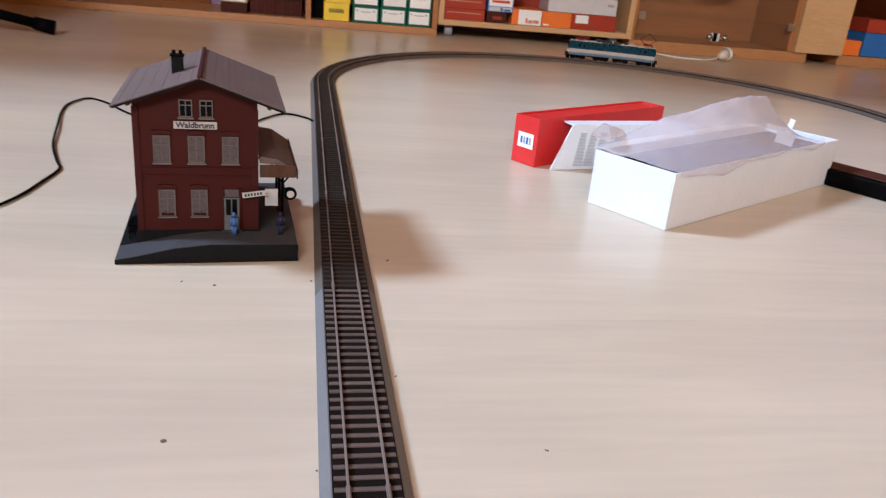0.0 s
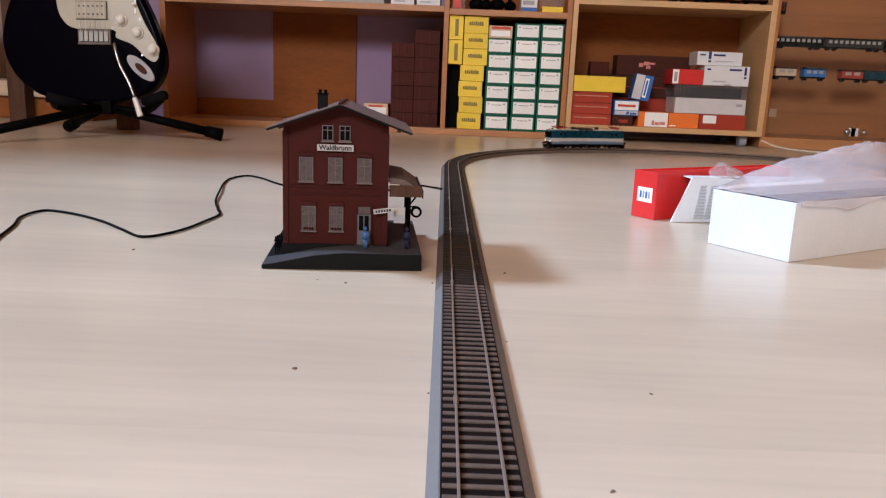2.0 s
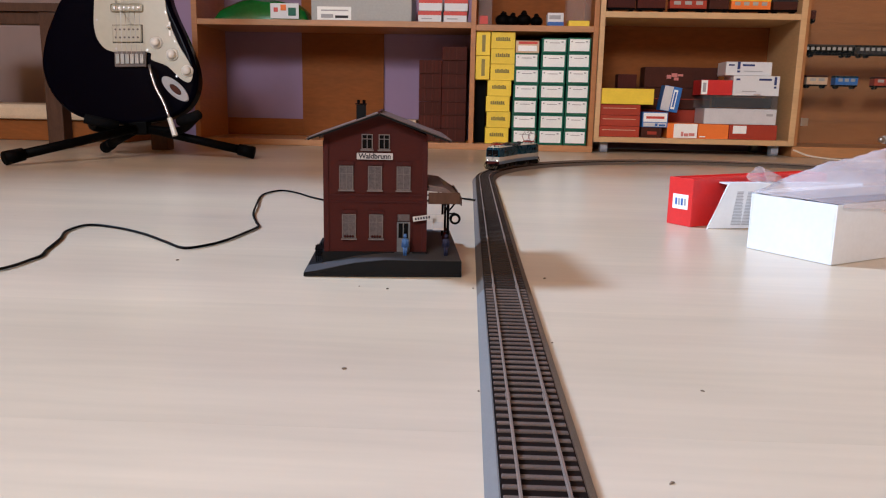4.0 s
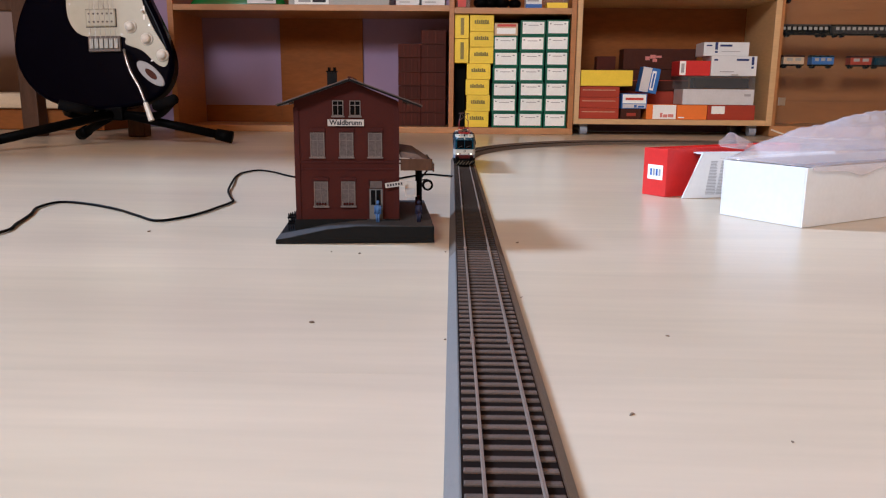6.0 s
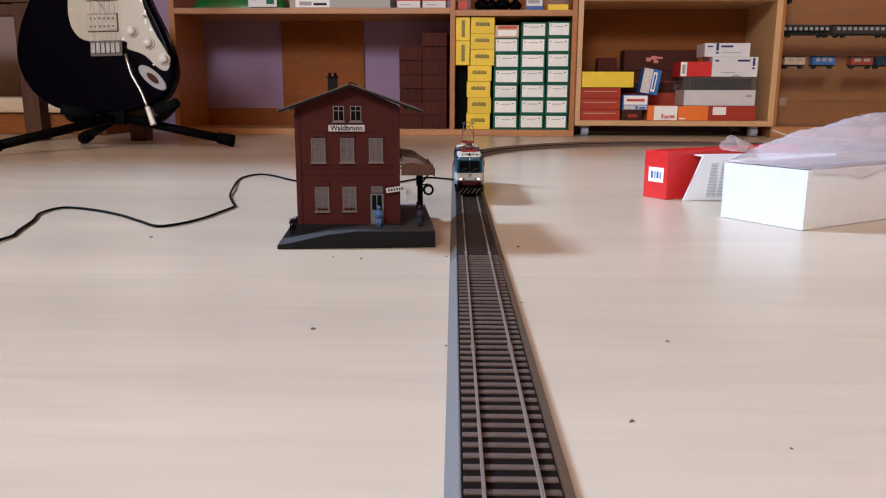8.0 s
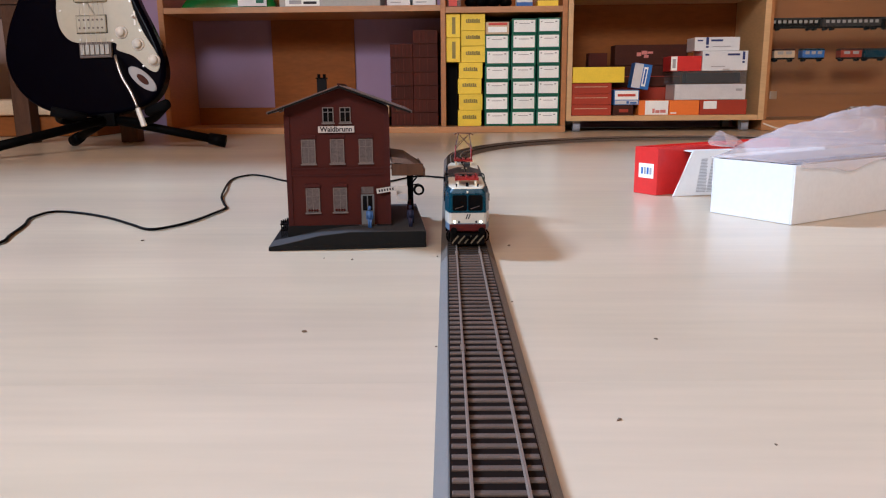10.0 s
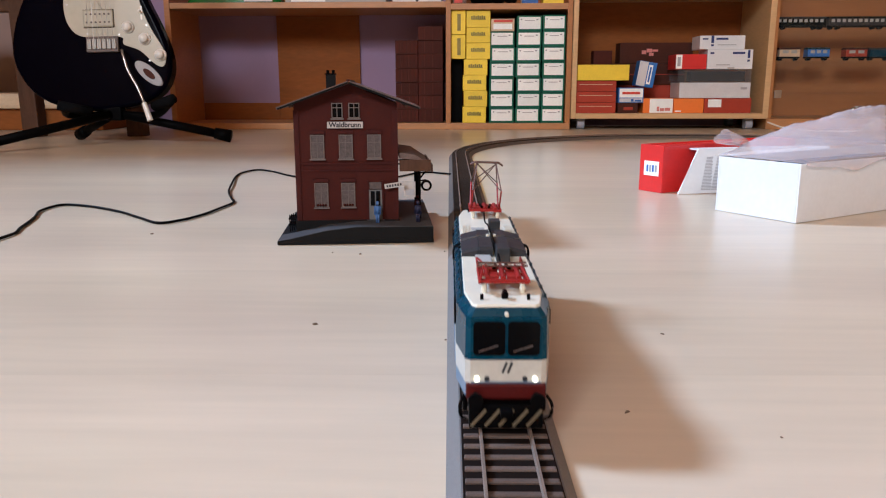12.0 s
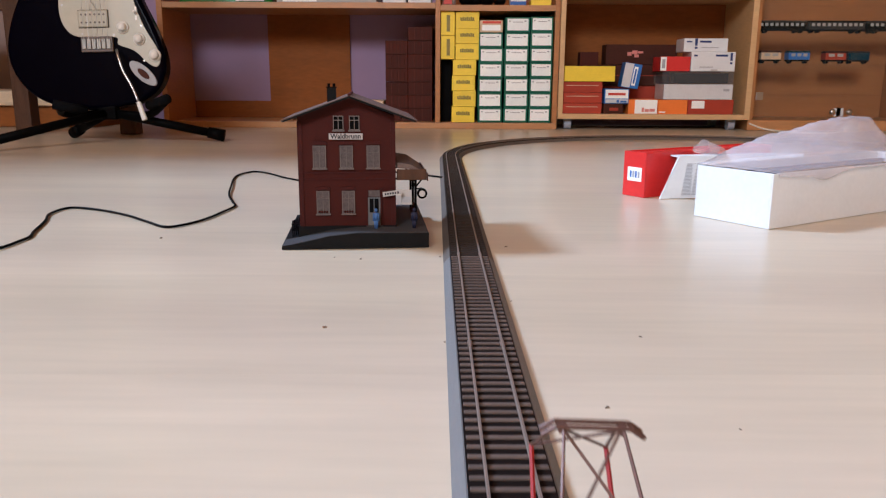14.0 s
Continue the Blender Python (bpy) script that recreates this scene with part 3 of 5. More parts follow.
cable("lamp_cable", ((0.034, 1.070, 0.0040), (0.022, 1.100, 0.0016), (-0.010, 1.110, 0.0016), (-0.060, 1.020, 0.0016), (-0.115, 1.000, 0.0016), (-0.184, 1.061, 0.0016), (-0.228, 1.120, 0.0016),
                     (-0.256, 1.141, 0.0016), (-0.268, 1.105, 0.0016), (-0.263, 1.057, 0.0016), (-0.243, 0.975, 0.0030), (-0.225, 0.904, 0.0022), (-0.205, 0.850, 0.0016), (-0.194, 0.821, 0.0016),
                     (-0.196, 0.780, 0.0016), (-0.200, 0.742, 0.0016), (-0.209, 0.712, 0.0016), (-0.225, 0.696, 0.0016), (-0.255, 0.724, 0.0016), (-0.291, 0.759, 0.0016), (-0.335, 0.790, 0.0016),
                     (-0.370, 0.800, 0.0016), (-0.372, 0.762, 0.0016), (-0.355, 0.721, 0.0016), (-0.338, 0.670, 0.0016), (-0.327, 0.632, 0.0016), (-0.345, 0.570, 0.0016), (-0.480, 0.500, 0.0016)), 0.0013, M_BLACKP,
      "thin twisted black cable lying on the floor")


# ---- boxes on the floor ----
def open_box():
    a = math.degrees(math.atan2(0.186, 0.288))
    b = thing("white_box", pose(0.358, 0.714, 0, 0, 0, a), "open white cardboard box with dark foam and clear wrapping inside", "box")
    L, W, H, t = 0.343, 0.0905, 0.0545, 0.0018
    part("base", slab(B(), t, L - t, t, W - t, 0.0004, 0.003), M_WHITE, b)
    part("long_side", slab(B(), 0, L, 0, t, 0.0003, H, 0.0005), M_WHITE, b)
    part("long_side", slab(B(), 0, L, W - t, W, 0.0003, H, 0.0005), M_WHITE, b)
    part("end_side", slab(B(), 0, t, t + 0.0001, W - t - 0.0001, 0.0003, H, 0.0004), M_WHITE, b)
    part("end_side", slab(B(), L - t, L, t + 0.0001, W - t - 0.0001, 0.0003, H, 0.0004), M_WHITE, b)
    fm = B()
    for y0, y1 in ((0.004, 0.022), (W - 0.022, W - 0.004)):
        slab(fm, 0.004, L - 0.004, y0, y1, 0.0032, 0.046, 0.002)
    slab(fm, 0.004, 0.03, 0.0225, W - 0.0225, 0.0032, 0.046, 0.002)
    slab(fm, L - 0.03, L - 0.004, 0.0225, W - 0.0225, 0.0032, 0.046, 0.002)
    part("foam_insert", fm, M_FOAM, b, "dark foam insert")
    return b, a


def film_sheet(m):
    """Crumpled clear film heaped over the box: a drape over the front rim, a long rising ridge, a gathered sleeve at its end."""
    bm = B()
    nx, ny = 64, 40
    crest = ((0.0, 0.0556), (0.10, 0.068), (0.30, 0.086), (0.55, 0.099), (0.72, 0.106), (0.84, 0.102), (0.93, 0.074), (1.0, 0.058))
    grid = []
    for i in range(nx + 1):
        row = []
        u = i / nx
        for (a, za), (b, zb) in zip(crest, crest[1:]):
            if a <= u <= b:
                top = za + (zb - za) * (u - a) / (b - a)
        vr = 0.90 - 0.35 * min(1, u * 1.5)
        hang = 0.007 * (0.5 + noise.noise((u * 5, 0.7, 4.0))) + 0.011 * math.exp(-((u - 0.26) / 0.09) ** 2)
        for j in range(ny + 1):
            v = j / ny
            x = 0.002 + 0.294 * u + 0.007 * noise.noise((v * 3, u * 2, 5.0))
            if v < 0.14:
                k, y = 0.0, -0.0035 - 0.002 * abs(noise.noise((u * 7, v, 2.0)))
                z = 0.0575 - hang * (1 - v / 0.14)
            else:
                w = (v - 0.14) / 0.86
                y = -0.003 + 0.100 * w + 0.003 * noise.noise((u * 5, w * 2, 1.0))
                k = (w / vr) if w < vr else (1 - w) / max(0.06, 1 - vr)
                k = max(0.0, k)
                k = k ** 1.25 if w < vr else k ** 0.8
                low = 0.0552 + 0.0018 * min(1, u * 6)
                z = low + (max(top, low) - low) * k
                z += 0.0045 * (0.22 - abs(noise.noise((u * 4.5 + w * 2.4, w * 2.2 - u * 1.8, 3.1)))) * (0.15 + k)
                z += 0.0010 * (0.2 - abs(noise.noise((u * 11 - w * 4, w * 4 + u * 3, 7.7)))) * (0.3 + k)
                z = max(z, 0.0550)
            row.append(bm.verts.new((x, y, z)))
        grid.append(row)
    for i in range(nx):
        for j in range(ny):
            bm.faces.new((grid[i][j], grid[i + 1][j], grid[i + 1][j + 1], grid[i][j + 1]))
    film = thing("clear_film", m, "crumpled clear plastic film heaped over the white box", "plastic film")
    ob = part("sheet", bm, M_BAG, film, smooth=True)
    ob.modifiers.new("thick", "SOLIDIFY").thickness = 0.0003
    tw = B()
    rings = []
    for i in range(7):
        f = i / 6
        r = 0.0062 + 0.0050 * f
        ring = []
        for k in range(16):
            a = 2 * math.pi * k / 16
            q = r * (1 + 0.22 * math.sin(3 * a + 1.0 + f) + 0.12 * noise.noise((math.cos(a) * 2, math.sin(a) * 2, f * 2)))
            ring.append(tw.verts.new((0.66 * q * math.cos(a), 0.9 * q * math.sin(a), 0.036 * f)))
        rings.append(ring)
    for a, b in zip(rings, rings[1:]):
        for k in range(16):
            tw.faces.new((a[k], a[(k + 1) % 16], b[(k + 1) % 16], b[k]))
    o = part("gathered_end", tw, M_BAG, film, "gathered open end of the film")
    o.matrix_basis = pose(0.032, 0.086, 0.0670, 0, -80, 4)
    o.modifiers.new("thick", "SOLIDIFY").thickness = 0.0004
    return film


_wb, _wa = open_box()
film_sheet(pose(0.358, 0.714, 0, 0, 0, _wa))
_tie = tagged(new("twist_strip", mesh_of("twist_strip", slab(slab(B(), -0.001, 0.001, -0.010, 0.010, 0, 0.014), -0.001, 0.001, -0.003, 0.003, 0.0141, 0.030), M_WHITE)),
              "white paper strip sticking up out of the box", "paper strip")
_tie.matrix_world = pose(0.358, 0.714, 0, 0, 0, _wa) @ pose(0.280, 0.036, 0.0465, 10, 18, 30)


def red_box():
    b = thing("red_box", pose(0.2848, 0.9110, 0, 0, 0, 33), "bright red cardboard box lid with a white label", "box")
    L, W, H, t = 0.245, 0.036, 0.0555, 0.0015
    part("end_panel", slab(B(), -0.0005, t, 0, W, 0.0003, H, 0.0004), M_RED, b)
    part("end_panel", slab(B(), L - t, L, 0, W, 0.0003, H, 0.0004), M_RED, b)
    part("side_panel", slab(B(), t + 0.0001, L - t - 0.0001, 0, t, 0.0003, H, 0.0004), M_RED, b)
    part("side_panel", slab(B(), t + 0.0001, L - t - 0.0001, W - t, W, 0.0003, H, 0.0004), M_RED, b)
    part("top_panel", slab(B(), t + 0.0001, L - t - 0.0001, t + 0.0001, W - t - 0.0001, H - 0.004, H - 0.002), M_RED, b)
    lb = part("label", slab(B(), -0.0010, -0.0006, 0.0055, 0.0285, 0.0195, 0.0365), M_LABEL, b, "white label with dark and blue marks")
    for i in range(4):
        part("label_print", slab(B(), -0.0014, -0.00105, 0.0085 + i * 0.0044, 0.0112 + i * 0.0044, 0.0240, 0.0320), M_BLUEINK if i % 2 else M_PRINT, lb)
    return b


red_box()


def inner_tray():
    """The white inner sleeve leaning beside the red lid, cut at a slant, with grey print."""
    b = thing("white_sleeve", pose(0.3020, 0.9030, 0, 0, 0, 14), "white card sleeve with slanted end and grey print", "card sleeve")
    m = Matrix(((1, 0, 0, 0), (0, 0, -1, 0), (0, 1, 0, 0), (0, 0, 0, 1)))
    part("panel", prism(B(), ((0, 0.0004), (0.195, 0.0004), (0.195, 0.0525), (0.0225, 0.0525)), -0.002, 0.0, m=m), M_WHITE, b)
    part("top_flap", slab(B(), 0.024, 0.195, 0.0021, 0.024, 0.0500, 0.0515), M_WHITE, b)
    pr = B()
    for i in range(23):
        for k in range(3):
            slab(pr, 0.0285 + k * 0.0135 + 0.00023 * i, 0.0415 + k * 0.0135 + 0.0003 * ((i * 7 + k * 3) % 5) - 0.001, -0.0005, -0.0001, 0.0045 + i * 0.0017, 0.0045 + i * 0.0017 + 0.0008)
    part("printed_text", pr, M_PRINT, b, "grey lines of small print")
    return b


inner_tray()

_bar = thing("black_power_unit", pose(0.690, 0.860, 0, 0, 0, -58), "flat black plastic bar lying behind the white box", "power unit")
part("housing", slab(B(), -0.13, 0.13, -0.024, 0.024, 0.0005, 0.020, 0.003), M_BLACKP, _bar)
part("cover_plate", slab(B(), -0.12, 0.12, -0.018, 0.018, 0.0201, 0.0215, 0.0006), M_BROWNC, _bar)


# ---- bookcase ----
def board(bm, x0, x1, y0, y1, z0, z1):
    return slab(bm, x0, x1, y0, y1, z0, z1, 0.0008)


def bookcase():
    b = thing("bookcase", Matrix(), "low beech bookcase with an open back against a lilac wall", "bookcase")
    y0, y1, top = SHELF_Y, WALL_Y - 0.012, 0.80
    part("side_panel", board(B(), -0.806, -0.790, y0, y1, 0.0005, top), M_WOOD, b)
    part("divider", board(B(), -0.0075, 0.0065, y0, y1, 0.0185, top), M_WOOD, b)
    part("side_panel", board(B(), 0.3335, 0.3475, y0 + 0.003, y1, 0.0185, top), M_WOOD, b)
    part("bottom_board", board(B(), -0.7898, 0.3475, y0 + 0.001, y1, 0.0005, 0.0180), M_WOODX, b)
    part("shelf_board", board(B(), -0.7898, -0.0077, y0 + 0.001, y1, 0.338, 0.354), M_WOODX, b)
    part("shelf_board", board(B(), 0.0067, 0.3333, y0 + 0.001, y1, 0.332, 0.348), M_WOODX, b)
    part("top_board", board(B(), -0.806, 0.3475, y0, y1, 0.8005, 0.818), M_WOODX, b)
    part("back_panel", slab(B(), -0.545, -0.285, y1 + 0.0005, y1 + 0.006, 0.0185, 0.80), M_BACK, b, "brown back panel in the middle")
    part("back_strip", slab(B(), -0.7895, -0.5455, y1 + 0.0005, y1 + 0.006, 0.0185, 0.071), M_BACK, b)
    part("back_panel", slab(B(), 0.0067, 0.3333, y1 + 0.0005, y1 + 0.006, 0.0185, 0.80), M_BACK, b)
    return b


bookcase()


def cabinet():
    c = thing("rolling_cabinet", Matrix(), "pale birch open cabinet standing on grey casters", "cabinet")
    y0, y1 = SHELF_Y - 0.004, WALL_Y - 0.014
    part("side_panel", board(B(), 0.3490, 0.3630, y0, y1, 0.0310, 0.80), M_PALE, c)
    part("side_panel", board(B(), 0.8890, 0.9050, y0, y1, 0.0310, 0.80), M_PALE, c)
    part("bottom_board", board(B(), 0.3632, 0.8888, y0 + 0.001, y1, 0.0310, 0.0455), M_PALEX, c)
    part("shelf_board", board(B(), 0.3632, 0.8888, y0 + 0.001, y1, 0.372, 0.388), M_PALEX, c)
    part("top_board", board(B(), 0.3490, 0.9050, y0, y1, 0.8005, 0.816), M_PALEX, c)
    part("back_panel", slab(B(), 0.3632, 0.8888, y1 - 0.006, y1 - 0.0005, 0.0457, 0.80), M_BACK, c)
    for x in (0.382, 0.862):
        for y in (y0 + 0.035, y1 - 0.04):
            w = part("caster", rod(B(), (x - 0.010, y, 0.0152), (x + 0.010, y, 0.0152), 0.0148, seg=20), M_CASTER, c, "grey caster wheel")
            part("caster_fork", slab(B(), x - 0.012, x + 0.012, y - 0.010, y + 0.010, 0.0245, 0.0308, 0.001), M_CASTER, w)
    return c


cabinet()


def carton(name, x0, x1, z0, z1, depth, material, label, y=None, labels=(), tilt=0.0, turn=0.0, category="box", group=""):
    """A closed card box standing at its front face; labels: (x0, x1, z0, z1, material) as shares of the front."""
    y = SHELF_Y + 0.012 if y is None else y
    w, h = x1 - x0, z1 - z0
    b = thing(name, pose((x0 + x1) / 2, y, z0, 0, tilt, turn), label, category, group)
    g = min(0.0012, h * 0.04)
    part("carton", slab(B(), -w / 2 + 0.0003, w / 2 - 0.0003, 0, depth, 0.0002, h - 0.0004, g), material, b)
    for i, (a, c, d, e, m) in enumerate(labels):
        part("label", slab(B(), (a - 0.5) * w, (c - 0.5) * w, -0.0008 - 0.0004 * i, -0.0001, d * h, e * h), m, b)
    return b


def stacks():
    rnd = random.Random(3)
    # green boxes: three columns with white labels
    cols = ((0.1155, 0.1895, 7), (0.1900, 0.2640, 7), (0.2645, 0.3325, 7))
    for c, (x0, x1, n) in enumerate(cols):
        z = 0.0185
        for r in range(n):
            hh = 0.0425 + rnd.uniform(-0.0006, 0.0006)
            dx = rnd.uniform(-0.0016, 0.0016) if c < 2 else rnd.uniform(-0.001, 0.0)
            if c == 0 and r == 6:
                carton("beige_box", x0 + 0.004, x1 - 0.004, z, z + 0.034, 0.19, M_BEIGE, "beige card box with a red stripe on the stack", labels=((0.12, 0.92, 0.72, 0.92, M_REDINK), (0.1, 0.9, 0.15, 0.6, M_LABEL)))
                break
            carton("green_box", x0 + 0.0015 + dx, x1 - 0.0015 + dx, z, z + hh, 0.19, M_GREEN, "dark green card box with white end label, stacked in the bookcase",
                   y=SHELF_Y + 0.010 + rnd.uniform(0, 0.006),
                   labels=((0.08, 0.93, 0.14, 0.90, M_LABEL), (0.14, 0.2, 0.7, 0.78, M_PRINT), (0.76, 0.84, 0.7, 0.78, M_PRINT), (0.3, 0.7, 0.66, 0.70, M_PRINT)),
                   turn=rnd.uniform(-1.2, 1.2), group="green boxes in the bookcase")
            z += hh
    # yellow boxes
    z = 0.0185
    for r in range(7):
        hh = (0.0455, 0.0455, 0.044, 0.044, 0.045, 0.042, 0.046)[r]
        off = 0.010 if r >= 4 else (0.003 * (r % 2))
        carton("yellow_box", 0.0400 + off, 0.1080 + off, z, z + hh, 0.19, M_YELLOW, "yellow card box with olive print, stacked in the bookcase",
               y=SHELF_Y + 0.010 + rnd.uniform(0, 0.006), labels=[(0.2, 0.8, 0.46, 0.50, M_OLIVE)] + [(0.2 + 0.085 * i, 0.265 + 0.085 * i, 0.50, 0.66 + 0.03 * (i % 2), M_OLIVE) for i in range(7)], turn=rnd.uniform(-1.5, 1.5), group="yellow boxes in the bookcase")
        z += hh
    for z0, z1 in ((0.1985, 0.2650), (0.2655, 0.3310)):
        carton("yellow_box", 0.0075, 0.0480, z0, z1, 0.19, M_YELLOW, "yellow card box standing on edge, with olive print", labels=((0.42, 0.66, 0.15, 0.85, M_OLIVE),), group="yellow boxes in the bookcase")
    # Added black block: paints the shaded hollow, no real box stands here.
    carton("hollow_shade", 0.0080, 0.0385, 0.0185, 0.1980, 0.17, M_BLACKP, "black block standing in for the dark hollow under the yellow boxes", y=SHELF_Y + 0.05)
    # maroon boxes
    for c, (x0, x1, n) in enumerate(((-0.1560, -0.0900, 6), (-0.0895, -0.0180, 7))):
        z = 0.0185
        for r in range(n):
            hh = 0.0385 if r != 4 else 0.041
            carton("maroon_box", x0, x1, z, z + hh, 0.16, M_MAROON, "glossy maroon box in a stack", y=SHELF_Y + 0.045 + rnd.uniform(0, 0.006), turn=rnd.uniform(-1, 1),
                   labels=[(0.02, 0.98, 0.01, 0.07, M_BROWNC)] + [(a, a + 0.035, 0.09, 0.97, M_BROWNC) for a in (0.16, 0.33, 0.50, 0.66, 0.82)] + [(a, a + 0.03, 0.12, 0.9, M_WORN) for a in (0.25 + rnd.uniform(-0.02, 0.02), 0.58 + rnd.uniform(-0.02, 0.02))], group="maroon boxes in the bookcase")
            z += hh
    carton("brown_box", -0.2300, -0.1620, 0.0185, 0.0445, 0.12, M_BROWNC, "flat brown box under a cream one", y=SHELF_Y + 0.03)
    carton("cream_box", -0.2310, -0.1610, 0.0445, 0.0800, 0.12, M_BEIGE, "cream card box with orange label", y=SHELF_Y + 0.028, labels=((0.08, 0.92, 0.1, 0.7, M_LABEL), (0.2, 0.8, 0.72, 0.86, M_REDINK)))


stacks()
Z_C = 0.0457


def cabinet_boxes():
    for r in range(3):
        carton("rust_red_box", 0.3650, 0.4790, Z_C + 0.0305 * r, Z_C + 0.0305 * (r + 1), 0.14, M_RUST, "rust red card box in a pile of three", y=SHELF_Y + 0.012 + 0.002 * r,
               labels=((0.08, 0.9, 0.62, 0.67, M_BEIGE),), group="rust red boxes in the cabinet")
    carton("yellow_box", 0.3660, 0.5140, Z_C + 0.0920, Z_C + 0.1360, 0.10, M_YELLOW, "plain bright yellow box lying on the rust red pile", turn=2.5)
    carton("dark_brown_box", 0.4840, 0.5420, Z_C, Z_C + 0.0290, 0.10, M_BROWNC, "small dark brown box with brown label", labels=((0.3, 0.75, 0.3, 0.6, M_RUST),))
    carton("blue_box", 0.4850, 0.5570, Z_C + 0.0292, Z_C + 0.0720, 0.09, M_BLUEC, "pale blue box with white printed label", labels=((0.04, 0.96, 0.35, 0.94, M_LABEL), (0.15, 0.85, 0.56, 0.72, M_REDINK), (0.05, 0.95, 0.05, 0.3, M_SILVER), (0.5, 0.6, 0.08, 0.26, M_BLUEINK), (0.65, 0.9, 0.08, 0.2, M_BLUEINK)))
    carton("blue_box", 0.5350, 0.5850, Z_C + 0.0740, Z_C + 0.1450, 0.05, M_BLUEC, "blue and silver box leaning at a tilt", y=SHELF_Y + 0.03, tilt=9, labels=((0.0, 0.5, 0.02, 0.98, M_SILVER), (0.56, 0.78, 0.12, 0.88, M_LABEL), (0.62, 0.72, 0.2, 0.8, M_BLUEINK)))
    carton("brown_box", 0.4900, 0.7000, Z_C + 0.0800, Z_C + 0.1420, 0.08, M_BROWNC, "stack of long dark brown boxes at the back", y=SHELF_Y + 0.125, labels=((0.0, 1, 0.47, 0.5, M_RUST),))
    carton("brown_box", 0.5050, 0.7200, Z_C + 0.1422, Z_C + 0.2020, 0.07, M_BROWNC, "long dark brown box with a pink script mark", y=SHELF_Y + 0.125, labels=((0.30, 0.36, 0.44, 0.62, M_ROSE), (0.365, 0.44, 0.52, 0.70, M_ROSE), (0.445, 0.52, 0.56, 0.66, M_ROSE), (0.40, 0.46, 0.36, 0.50, M_ROSE)))
    carton("brown_box", 0.4900, 0.7200, Z_C, Z_C + 0.0795, 0.08, M_RUST, "brown box at the back of the cabinet", y=SHELF_Y + 0.13)
    carton("tin_row", 0.4300, 0.4860, Z_C + 0.1200, Z_C + 0.1800, 0.05, M_MAROON, "small maroon boxes at the back", y=SHELF_Y + 0.14)
    carton("support_box", 0.3700, 0.4850, Z_C, Z_C + 0.1195, 0.05, M_BROWNC, "brown box standing at the back", y=SHELF_Y + 0.165)
    carton("orange_box", 0.5560, 0.6420, Z_C, Z_C + 0.0420, 0.10, M_ORANGE, "orange box with a large white label", labels=((0.22, 0.98, 0.03, 0.97, M_LABEL), (0.46, 0.54, 0.14, 0.44, M_ROSE), (0.56, 0.70, 0.14, 0.34, M_ROSE), (0.72, 0.90, 0.16, 0.36, M_ROSE)))
    carton("orange_box", 0.6430, 0.7280, Z_C, Z_C + 0.0415, 0.10, M_ORANGE, "plain orange box beside other cartons", labels=((0.05, 0.25, 0.1, 0.18, M_LABEL),))
    carton("red_card_box", 0.7290, 0.8620, Z_C, Z_C + 0.0420, 0.10, M_RUST, "dark red box with a small white label", labels=((0.08, 0.36, 0.4, 0.92, M_LABEL),))
    carton("silver_box", 0.6560, 0.8560, Z_C + 0.0422, Z_C + 0.0860, 0.10, M_SILVER, "long silver grey box", labels=((0.86, 0.95, 0.55, 0.7, M_PRINT),))
    carton("clear_case", 0.6500, 0.8560, Z_C + 0.0862, Z_C + 0.1220, 0.10, M_CLEAR, "clear plastic case with a dark model inside")
    carton("boxed_model", 0.6900, 0.8450, Z_C + 0.0885, Z_C + 0.1170, 0.04, M_BLACKP, "dark model lying in a clear case", y=SHELF_Y + 0.03, category="model train")
    carton("red_card_box", 0.6420, 0.7280, Z_C + 0.1222, Z_C + 0.1640, 0.09, M_RED, "red box with a white end label", labels=((0.0, 0.2, 0.04, 0.96, M_LABEL), (0.05, 0.15, 0.2, 0.8, M_PRINT)))
    carton("white_carton", 0.7290, 0.8560, Z_C + 0.1222, Z_C + 0.1770, 0.09, M_WHITE, "white box with dark blue marks", labels=((0.55, 0.82, 0.76, 0.86, M_NAVY), (0.88, 0.93, 0.55, 0.95, M_NAVY), (0.88, 0.93, 0.38, 0.48, M_NAVY), (0.06, 0.14, 0.76, 0.85, M_NAVY), (0.2, 0.5, 0.2, 0.24, M_PRINT), (0.46, 0.60, 0.03, 0.10, M_WHITE_IN)))
    carton("white_carton", 0.7080, 0.8330, Z_C + 0.1772, Z_C + 0.2150, 0.09, M_WHITE, "white box with a dark blue stripe lying on top", y=SHELF_Y + 0.02, turn=-2,
           labels=((0.25, 0.31, 0.45, 0.98, M_NAVY), (0.25, 0.31, 0.22, 0.36, M_NAVY), (0.36, 0.62, 0.68, 0.82, M_NAVY), (0.06, 0.18, 0.70, 0.80, M_NAVY), (0.4, 0.8, 0.3, 0.34, M_PRINT)))


cabinet_boxes()


